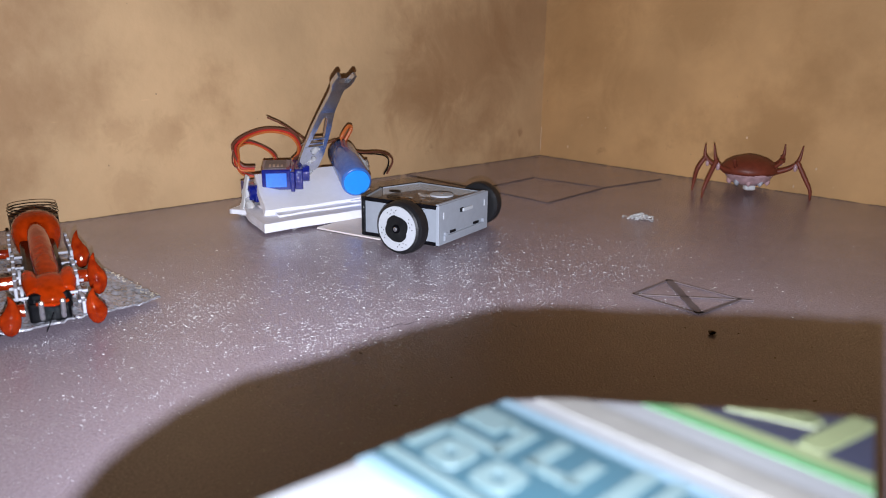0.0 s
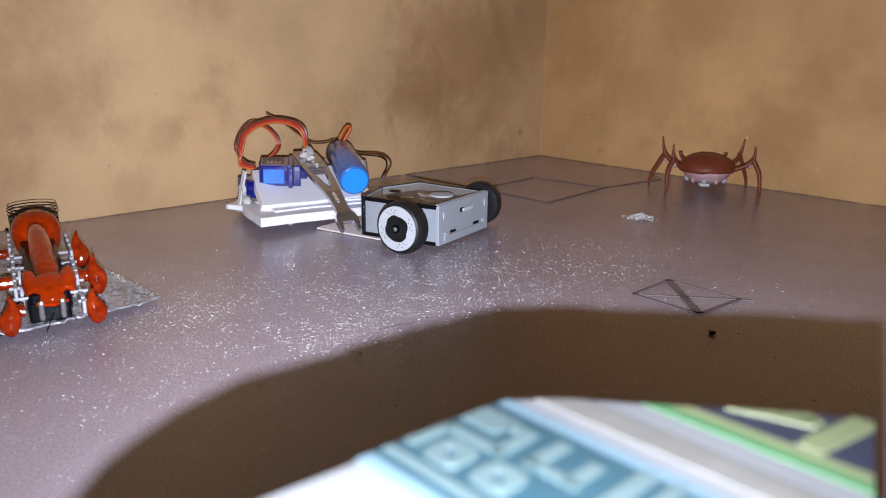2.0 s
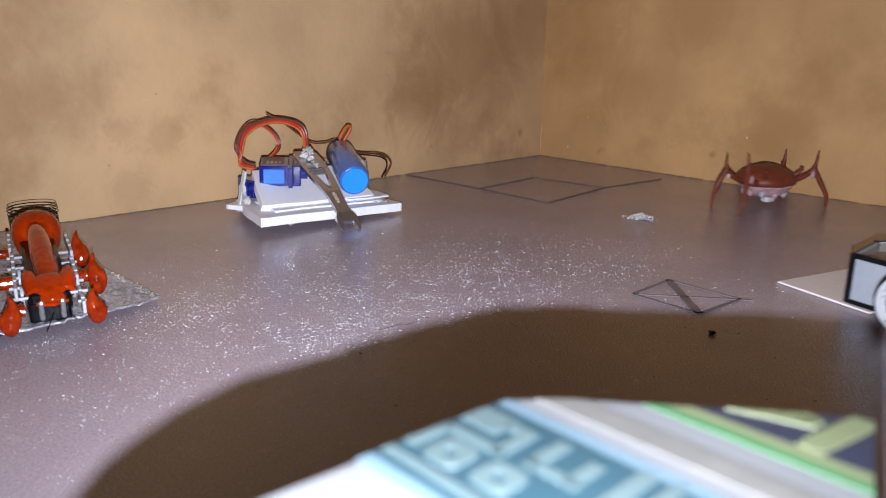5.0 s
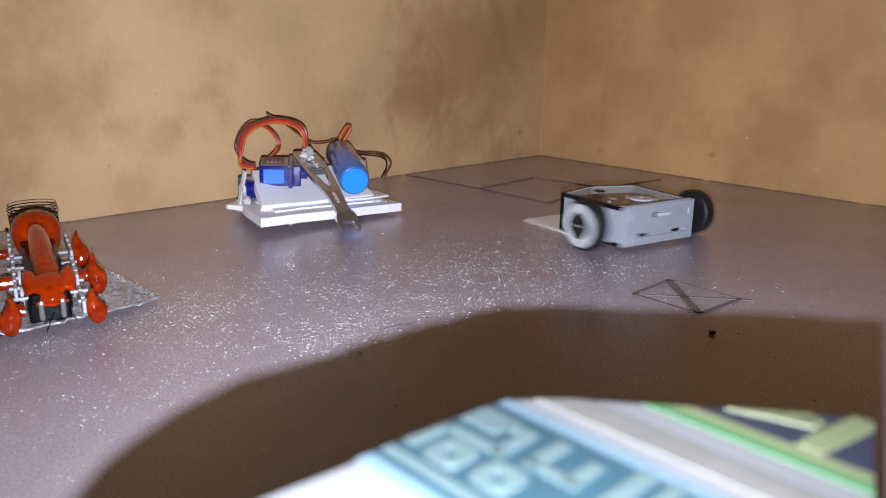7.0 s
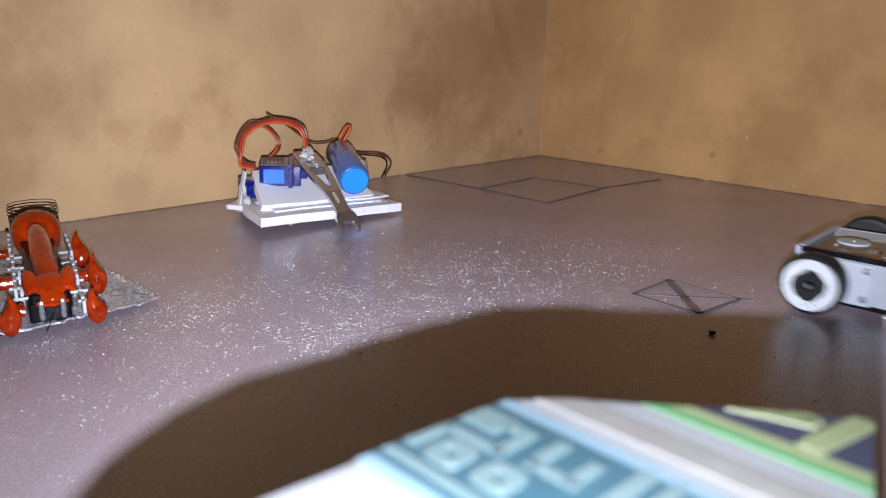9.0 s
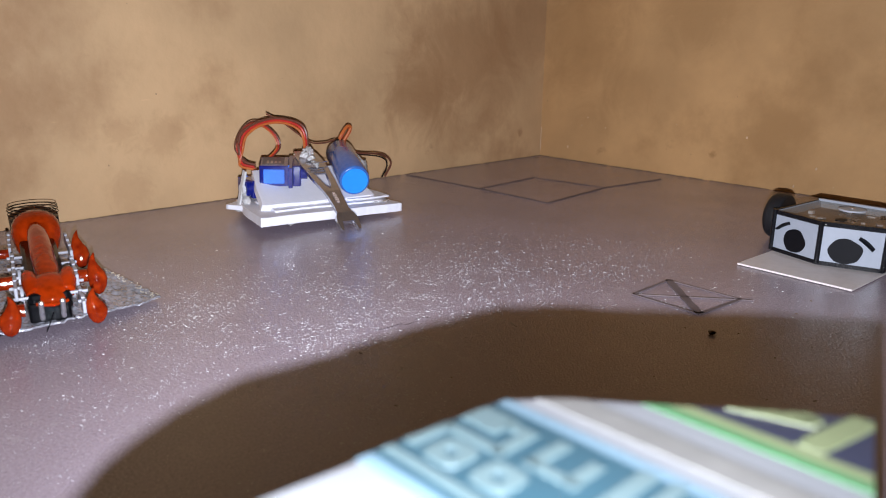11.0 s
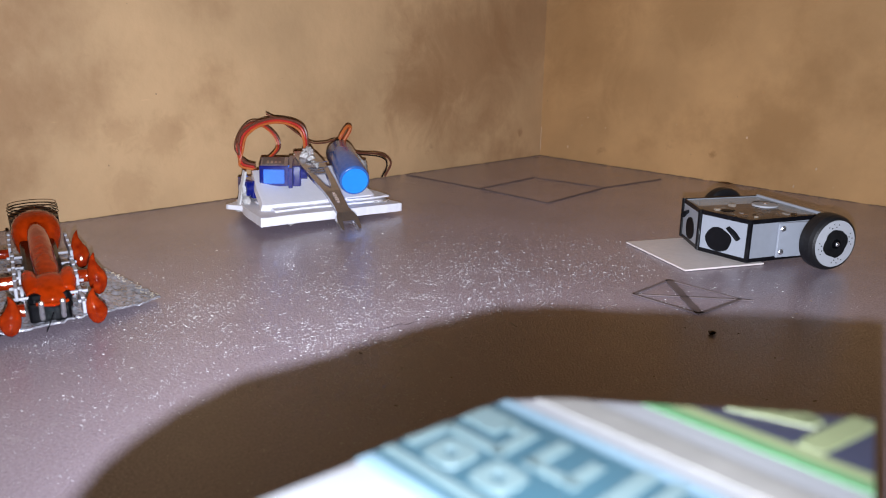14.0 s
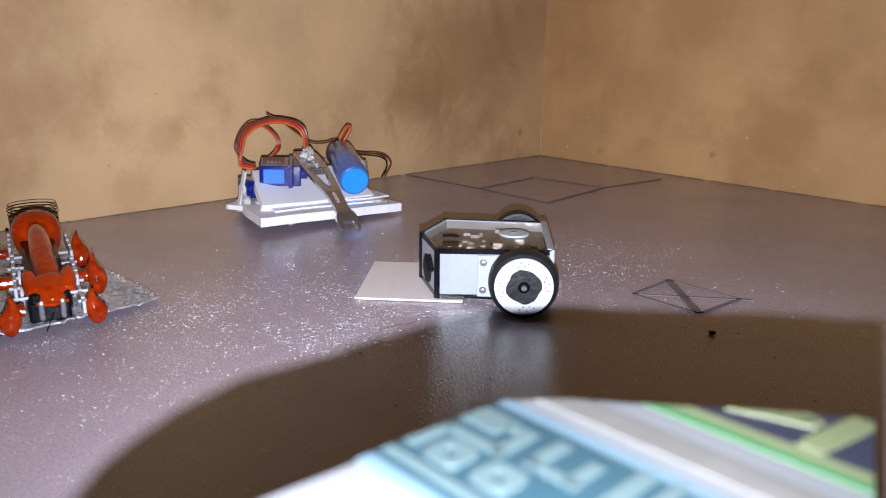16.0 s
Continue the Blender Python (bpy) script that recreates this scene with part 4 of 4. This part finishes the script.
    for side, x, y, z, tall, lean, arm in ((1, -0.003, 0.0176, 0.0098, 0.80, -0.3, 0.0006), (1, 0.043, 0.0202, 0.0095, 0.82, -0.2, 0.0029), (1, 0.079, 0.0158, 0.0068, 0.66, -0.1, 0.0006),
                                         (-1, -0.012, -0.0215, 0.0098, 0.80, -0.3, 0.0024), (-1, 0.040, -0.0218, 0.0095, 0.82, -0.2, 0.0029), (-1, 0.081, -0.0150, 0.0078, 0.70, -0.1, 0.0026)):
        leg = part("leg", paddle((x, y, z), side, tall, lean), M_REDPL, toy, "clear red paddle leg", smooth=True)
        inner = side * (0.0118 if x < 0.07 else 0.0095)
        part("leg_arm", lathe([(arm, 0), (arm, abs(y - inner) - 0.001), (arm * 0.8, abs(y - inner))], Vector((0, side, 0)), 14, (x - 0.003, inner, 0.0100)), M_REDPL if arm > 0.001 else M_GREYPL, leg)
    part("feeler", tube([(0.066, 0.0005, 0.0035), (0.073, -0.0016, 0.0010), (0.080, -0.0030, 0.0006)], 0.0002, 5), M_BLACKPL, toy)
    part("feeler", tube([(0.066, 0.0062, 0.0035), (0.071, 0.0082, 0.0012)], 0.0002, 5), M_BLACKPL, toy)
    return toy


bug_toy()


# ---- the crab ----
def crab():
    c = thing("toy_crab", pose(0.2458, 0.6052, 0), "dark red walking toy crab with a pale belly", "toy crab")
    shell = lathe([(0.0215, 0.0195), (0.0232, 0.0215), (0.0228, 0.0245), (0.019, 0.0295), (0.013, 0.0335), (0.006, 0.0355), (0.001, 0.036)], "z", 36)
    bmesh.ops.scale(shell, vec=(1.0, 0.92, 1.0), verts=shell.verts[:])
    for v in shell.verts:
        v.co.z += 0.0008 * noise.noise(v.co * 90)
    part("shell", shell, M_CRAB, c, "domed dark red shell", smooth=True)
    belly = lathe([(0.005, 0.0085), (0.011, 0.0095), (0.0165, 0.0135), (0.0195, 0.0185), (0.0205, 0.0205)], "z", 30)
    part("belly", belly, M_CRAB_PALE, c, "pale glossy underside", smooth=True)
    rnd = random.Random(2)
    for i in range(10):
        a = 2 * math.pi * i / 10
        part("belly_rib", blob((0.0022, 0.0022, 0.0042), (0.0155 * math.cos(a), 0.0145 * math.sin(a), 0.0135), 0.3, 30 + i, 2), M_CRAB_PALE if i % 2 else M_GREYPL, c, smooth=True)
    # housing in white nylon, its colour standing for a bright glint
    part("gear_box", box((0.009, 0.007, 0.008), (0.0, -0.004, 0.0082), 0.0018), M_HORN, c, "drive housing coloured white for a glint")
    legs = []
    for s in (-1, 1):
        for k, (y0, yk, zk, yf, xk, xf) in enumerate(((-0.009, -0.014, 0.047, -0.020, 0.036, 0.043), (0.008, 0.012, 0.044, 0.017, 0.034, 0.039))):
            leg = part("leg", tube([(s * 0.019, y0, 0.0225), (s * 0.028, (y0 + yk) / 2, 0.0265), (s * 0.0335, yk, 0.0335), (s * xk, yk, zk)], [0.0026, 0.0021, 0.0016, 0.0005], 8), M_CRAB, c, "raised jointed leg", smooth=True)
            part("shin", tube([(s * 0.0325, yk, 0.0335), (s * 0.038, (yk + yf) / 2, 0.021), (s * xf, yf, 0.009), (s * (xf + 0.001), yf, 0.0)], [0.0018, 0.0019, 0.0015, 0.0008], 8), M_CRAB, leg, smooth=True)
            # pale knob that paints the highlight on the knee
            part("pale_joint", blob((0.0016, 0.0016, 0.0036), (s * 0.0315, yk - 0.001, 0.0275), 0.3, 9, 2), M_CRAB_PALE, leg, smooth=True)
            legs.append(leg)
        part("eye_stalk", tube([(s * 0.016, -0.012, 0.027), (s * 0.0185, -0.015, 0.031), (s * 0.019, -0.016, 0.034)], [0.0016, 0.0014, 0.0017], 8), M_CRAB, c, smooth=True)
    for o in c.children_recursive:
        o.data.transform(Matrix.Diagonal((0.97, 0.97, 0.88, 1)))
    return c, legs


CRAB, CRAB_LEGS = crab()


# ---- crumpled clear film that gets pushed about ----
def film_scrap():
    bm = bmesh.new()
    rnd = random.Random(21)
    for i in range(170):
        x, y = rnd.gauss(0, 0.0044), rnd.gauss(0, 0.0040)
        blob((rnd.uniform(0.0003, 0.0012), rnd.uniform(0.0002, 0.0007), rnd.uniform(0.0003, 0.0008)), (x, y, 0.0005 + rnd.uniform(0, 0.0038) * math.exp(-(x * x + y * y) / 0.00004)), 0.9, 900, 1, bm, (rnd.uniform(0, 180), 0, rnd.uniform(0, 180)))
    ob = part("film_scrap", bm, M_CLEAR)
    ob.matrix_world = pose(0.1364, 0.5084, 0)
    return tagged(ob, "crumpled scrap of clear glittering film on the floor", "scrap")


SCRAP = film_scrap()


# ---- the printed pack that the phone stands on ----
PACK_Z = 0.055
NEAR = 0.6                     # the pack is drawn large and set close under the phone


def slope_top(bm):
    """The lid of the pack dips slightly away from the phone."""
    for v in bm.verts:
        if v.co.z > 0.03:
            v.co.z -= 0.06 * (v.co.y - 0.1236)
            v.co.z = H + (v.co.z - H) * NEAR
        v.co.x *= NEAR
        v.co.y *= NEAR
    return bm


PLAN = [(-0.0247, 0.0895), (-0.0291, 0.0787), (-0.0314, 0.0727), (-0.0319, 0.0654), (-0.0316, 0.056), (-0.045, -0.06), (-0.0251, -0.06), (0.0745, 0.1174), (0.0233, 0.1242), (0.0124, 0.1241)]


def pack():
    k = thing("printed_pack", pose(0, 0, 0), "low box printed in white, teal, green and navy", "box")
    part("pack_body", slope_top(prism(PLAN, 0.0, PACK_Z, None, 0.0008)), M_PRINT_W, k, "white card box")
    return k


PACK = pack()
DIR_D, DIR_N = Vector((0.69, -0.724)), Vector((0.724, 0.69))


def clipped(poly):
    """Clip a plan polygon to the pack's outline, a hair inside it."""
    cx = sum(p[0] for p in PLAN) / len(PLAN)
    cy = sum(p[1] for p in PLAN) / len(PLAN)
    hull = [(cx + (x - cx) * 0.996, cy + (y - cy) * 0.996) for x, y in PLAN]
    area = sum(a[0] * b[1] - b[0] * a[1] for a, b in zip(hull, hull[1:] + hull[:1]))
    out = list(poly)
    for a, b in zip(hull, hull[1:] + hull[:1]):
        def side(p):
            s = (b[0] - a[0]) * (p[1] - a[1]) - (b[1] - a[1]) * (p[0] - a[0])
            return s if area > 0 else -s
        res = []
        for p, q in zip(out, out[1:] + out[:1]):
            sp, sq = side(p), side(q)
            if sp >= 0:
                res.append(p)
            if (sp >= 0) != (sq >= 0):
                t = sp / (sp - sq)
                res.append((p[0] + (q[0] - p[0]) * t, p[1] + (q[1] - p[1]) * t))
        out = res
        if len(out) < 3:
            return []
    return out


def nd(n, d):
    p = DIR_N * n + DIR_D * d
    p *= 0.9110 + 0.913 * (p.y - 0.118)
    return (p.x, p.y)


def patch(name, n0, n1, d0, d1, m, z, label=""):
    q = clipped([nd(n0, d0), nd(n1, d0), nd(n1, d1), nd(n0, d1)])
    if q:
        part(name, slope_top(prism(q, PACK_Z - 0.0004, PACK_Z + z)), m, PACK, label)


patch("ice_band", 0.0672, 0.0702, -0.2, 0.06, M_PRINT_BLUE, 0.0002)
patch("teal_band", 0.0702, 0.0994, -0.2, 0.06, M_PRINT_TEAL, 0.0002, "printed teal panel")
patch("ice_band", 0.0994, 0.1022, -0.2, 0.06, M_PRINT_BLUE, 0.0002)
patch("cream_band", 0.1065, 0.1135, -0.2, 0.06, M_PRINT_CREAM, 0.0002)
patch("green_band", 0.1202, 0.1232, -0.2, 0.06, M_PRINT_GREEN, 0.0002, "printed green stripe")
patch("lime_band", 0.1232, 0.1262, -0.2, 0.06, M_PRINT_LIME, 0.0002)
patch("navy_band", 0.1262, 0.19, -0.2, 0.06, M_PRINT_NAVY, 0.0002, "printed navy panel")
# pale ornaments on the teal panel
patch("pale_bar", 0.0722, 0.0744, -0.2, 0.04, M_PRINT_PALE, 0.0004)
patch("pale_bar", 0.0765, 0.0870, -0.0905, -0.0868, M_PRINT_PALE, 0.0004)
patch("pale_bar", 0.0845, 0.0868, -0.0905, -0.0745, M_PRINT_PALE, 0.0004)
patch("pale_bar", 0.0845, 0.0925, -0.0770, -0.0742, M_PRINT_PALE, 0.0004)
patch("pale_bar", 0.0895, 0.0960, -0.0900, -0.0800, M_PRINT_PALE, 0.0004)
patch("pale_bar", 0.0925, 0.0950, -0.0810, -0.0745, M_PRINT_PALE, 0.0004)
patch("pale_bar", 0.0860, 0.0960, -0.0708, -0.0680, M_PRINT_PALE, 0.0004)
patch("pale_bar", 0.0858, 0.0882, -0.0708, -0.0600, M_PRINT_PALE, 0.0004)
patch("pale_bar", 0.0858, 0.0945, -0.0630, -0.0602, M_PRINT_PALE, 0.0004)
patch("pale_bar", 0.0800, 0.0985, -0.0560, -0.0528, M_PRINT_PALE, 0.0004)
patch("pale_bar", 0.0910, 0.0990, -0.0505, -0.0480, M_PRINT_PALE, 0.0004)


def ring(n, d, w, h, t):
    """A squarish printed ring."""
    bm = bmesh.new()
    k = 28
    outer, inner, lo_o, lo_i = [], [], [], []
    for i in range(k):
        a = 2 * math.pi * i / k
        c, s = math.cos(a), math.sin(a)
        e = (abs(c) ** 4 + abs(s) ** 4) ** -0.25
        for lst, ww, hh, z in ((outer, w, h, 0.0004), (inner, w - t, h - t, 0.0004), (lo_o, w, h, -0.0004), (lo_i, w - t, h - t, -0.0004)):
            x, y = nd(n + ww * c * e, d + hh * s * e)
            lst.append(bm.verts.new((x, y, PACK_Z + z)))
    for i in range(k):
        j = (i + 1) % k
        bm.faces.new((outer[i], outer[j], inner[j], inner[i]))
        bm.faces.new((outer[i], lo_o[i], lo_o[j], outer[j]))
        bm.faces.new((inner[i], inner[j], lo_i[j], lo_i[i]))
        bm.faces.new((lo_o[i], lo_i[i], lo_i[j], lo_o[j]))
    part("pale_ring", slope_top(bm), M_PRINT_PALE, PACK)


ring(0.0795, -0.0808, 0.0040, 0.0040, 0.0028)
ring(0.0798, -0.0703, 0.0040, 0.0040, 0.0028)
# lime chevrons on the navy panel
for q in ([(0.1258, -0.0425), (0.1290, -0.0425), (0.1440, -0.0395), (0.1440, -0.0345), (0.1258, -0.0380)], [(0.1285, -0.0590), (0.1315, -0.0590), (0.1375, -0.0440), (0.1340, -0.0425)],
          [(0.1340, -0.0435), (0.1400, -0.0560), (0.1432, -0.0540), (0.1372, -0.0420)], [(0.139, -0.0320), (0.150, -0.0300), (0.150, -0.0265), (0.139, -0.0285)]):
    c = clipped([nd(a, b) for a, b in q])
    if c:
        part("lime_chevron", slope_top(prism(c, PACK_Z - 0.0004, PACK_Z + 0.0004)), M_PRINT_LIME, PACK)


# ---- what moves ----
SUMO_ROWS = [
    (0.0, 0.0007, 0.4518, 147.7), (3.4, 0.0007, 0.4518, 147.7), (3.5, 0.0009, 0.4520, 148.2), (3.6, 0.0028, 0.4535, 150.5), (3.7, 0.0100, 0.4485, 150.5), (3.8, 0.0215, 0.4440, 149.0),
    (3.9, 0.0470, 0.4225, 141.0), (4.0, 0.0812, 0.3925, 134.0), (4.1, 0.1100, 0.3550, 127.0), (4.2, 0.1241, 0.3286, 118.0),
    (4.5, 0.1650, 0.3080, 112.0), (5.2, 0.2400, 0.3150, 120.0), (5.9, 0.2400, 0.3650, 134.0), (6.3, 0.2300, 0.3780, 139.0), (6.4, 0.2290, 0.3760, 143.0), (6.5, 0.2273, 0.3754, 147.2), (6.6, 0.2263, 0.3765, 147.5),
    (6.7, 0.2031, 0.3956, 149.5), (6.8, 0.1650, 0.4220, 150.0), (6.9, 0.1326, 0.4437, 140.8), (7.0, 0.1205, 0.4480, 120.9), (7.1, 0.1164, 0.4530, 80.0), (7.2, 0.1175, 0.4595, 46.0),
    (7.3, 0.1235, 0.4643, 0.0), (7.4, 0.1200, 0.4640, -37.0), (7.5, 0.1213, 0.4638, -58.5), (7.9, 0.1213, 0.4638, -58.5), (8.0, 0.1247, 0.4553, -55.0), (8.1, 0.1462, 0.4100, -47.0), (8.2, 0.1850, 0.3697, -42.0),
    (8.3, 0.2010, 0.3530, -24.0), (8.4, 0.2114, 0.3478, -4.4), (8.8, 0.2114, 0.3478, -4.4), (8.9, 0.2060, 0.3500, -22.0), (9.0, 0.1962, 0.3560, -43.0), (9.1, 0.2040, 0.3620, -68.0), (9.2, 0.2057, 0.3565, -127.0),
    (9.5, 0.2160, 0.3620, -150.0), (10.2, 0.2300, 0.3950, -150.0), (10.9, 0.2390, 0.4250, -140.0), (11.3, 0.2399, 0.4330, -136.6), (11.4, 0.2420, 0.4370, -150.0), (11.5, 0.2465, 0.4430, -181.5), (11.9, 0.2458, 0.4402, -181.8), (12.0, 0.2400, 0.4420, -178.0),
    (12.1, 0.2282, 0.4429, -174.0), (12.2, 0.1995, 0.4396, -166.3), (12.3, 0.1932, 0.4381, -162.5), (14.95, 0.1931, 0.4360, -162.5), (15.1, 0.1876, 0.4372, -159.5), (15.2, 0.1576, 0.4258, -154.0), (15.3, 0.1122, 0.4030, -147.0),
    (15.4, 0.0725, 0.3700, -153.0), (15.5, 0.0542, 0.3590, -162.5), (15.6, 0.0400, 0.3575, -181.5), (15.7, 0.0385, 0.3582, -183.7), (16.0, 0.0381, 0.3582, -183.7)]

CRAB_PATH = [
    (0.0, 0.2458, 0.6052, 0), (0.2, 0.2444, 0.6051, 4), (0.3, 0.2321, 0.6013, 10), (0.5, 0.2240, 0.6064, 8), (0.7, 0.2177, 0.6147, 62), (0.8, 0.2204, 0.6119, 88), (0.9, 0.2217, 0.5948, 110), (1.0, 0.2204, 0.5837, 148),
    (1.1, 0.2240, 0.5840, 160), (1.2, 0.2384, 0.5906, 164), (1.3, 0.2407, 0.5907, 166), (1.4, 0.2466, 0.5968, 178), (1.5, 0.2427, 0.5937, 176), (1.6, 0.2367, 0.5932, 172), (1.7, 0.2264, 0.5980, 182), (1.8, 0.2241, 0.6093, 188),
    (1.9, 0.2175, 0.6088, 186), (2.0, 0.2138, 0.6114, 176), (2.2, 0.2185, 0.6269, 180), (2.3, 0.2012, 0.6255, 232), (2.4, 0.1959, 0.6281, 258), (2.5, 0.1973, 0.6251, 266), (2.6, 0.2078, 0.6169, 274), (2.7, 0.2199, 0.6119, 294),
    (2.8, 0.2195, 0.5974, 322), (3.0, 0.2384, 0.5906, 334), (3.2, 0.2397, 0.5907, 352), (3.4, 0.2400, 0.5880, 358), (3.5, 0.2300, 0.5791, 360), (3.6, 0.2211, 0.5700, 362), (3.7, 0.2158, 0.5700, 360), (3.8, 0.2144, 0.5779, 362),
    (3.9, 0.2128, 0.5886, 380), (4.0, 0.2029, 0.5933, 384), (4.1, 0.2084, 0.5938, 378), (4.2, 0.2107, 0.5940, 366), (4.8, 0.2300, 0.5700, 380), (5.5, 0.2600, 0.5350, 400), (6.3, 0.2873, 0.5065, 388), (6.4, 0.3043, 0.4996, 392),
    (6.6, 0.3350, 0.4800, 400), (7.2, 0.3600, 0.4500, 410), (16.0, 0.3620, 0.4480, 412)]

LIFT_TILT = [(0.0, 0.0), (1.55, 0.0), (1.7, 0.2), (1.8, 0.85), (1.9, 1.05), (2.1, 1.0), (16.0, 1.0)]
LOOP_RISE = [(0.0, 0.0), (1.55, 0.0), (1.7, 0.35), (1.85, 1.06), (2.0, 1.0), (16.0, 1.0)]
ARM_TURN = [(0.0, 36.5, 1), (0.5, 29.5, 3), (1.0, 20.0, 6), (1.3, 17.5, 7), (1.5, 16.0, 7), (1.6, 55.0, 1), (1.7, 94.0, -3), (1.8, 111.0, -6), (1.9, 112.0, -6), (2.1, 112.0, -6), (16.0, 112.0, -6)]


def motions():
    walk(SUMO, [(t, pose(x, y, 0, 0, 0, a)) for t, x, y, a in SUMO_ROWS])
    # the wheels roll with the robot: each turns by its own track over the floor
    for wheel, s in zip(SUMO_WHEELS, (1, -1)):
        hub_z = HUB_Z * WHEEL_SIZE[s]
        rows, turn = [(0.0, pose(0, s * HUB_Y, hub_z, 0, 20, 0))], 20.0
        for (t0, x0, y0, a0), (t1, x1, y1, a1) in zip(SUMO_ROWS, SUMO_ROWS[1:]):
            mid = radians((a0 + a1) / 2)
            go = (x1 - x0) * math.cos(mid) + (y1 - y0) * math.sin(mid)
            roll = math.degrees((go - s * HUB_Y * radians(a1 - a0)) / (0.01555 * WHEEL_SIZE[s]))
            k = max(1, math.ceil(abs(roll) / 60), 1)
            k = min(k, max(1, round((t1 - t0) * FPS)))
            for i in range(k):
                turn += max(-85, min(85, roll / k))
                rows.append((t0 + (t1 - t0) * (i + 1) / k, pose(0, s * HUB_Y, hub_z, 0, turn, 0)))
        walk(wheel, rows)
    walk(CRAB, [(t, pose(x, y, 0, 0, 0, a)) for t, x, y, a in CRAB_PATH])
    for i, leg in enumerate(CRAB_LEGS):
        rows = []
        for k in range(36):
            t = 0.2 * k
            rows.append((t, pose(0, 0, 0, 0, 0, 7 * math.sin(2 * math.pi * t / 0.63 + i * 2.2))))
        rows.append((16.0, pose(0, 0, 0)))
        walk(leg, rows)
    # the lifter tips back on its rear edge once the arm bears on the floor
    walk(LIFTER, [(t, LIFT_AT @ HINGE @ pose(-0.003 * k, -0.001 * k, 0, -0.5 * k, 2.0 * k, 0) @ HINGE.inverted()) for t, k in LIFT_TILT])
    walk(ARM, [(t, Matrix.Translation(PIVOT) @ pose(0, 0, 0, a, 0, swing)) for t, a, swing in ARM_TURN])
    walk(WIRE_LOOP, [(t, Matrix.Translation(LOOP_FOOT) @ pose(0, 0, 0, -38 * (1 - k), 0, 0)) for t, k in LOOP_RISE])
    scrap = [(0.0, 0.1364, 0.5084, 0), (6.9, 0.1364, 0.5084, 0), (7.2, 0.1400, 0.5080, 10), (7.3, 0.1900, 0.4900, 40), (7.4, 0.2010, 0.4560, 60), (7.9, 0.2010, 0.4560, 60), (8.1, 0.2350, 0.4300, 90), (8.3, 0.2900, 0.4000, 130), (16.0, 0.2900, 0.4000, 130)]
    walk(SCRAP, [(t, pose(x, y, 0, 0, 0, a)) for t, x, y, a in scrap])


motions()
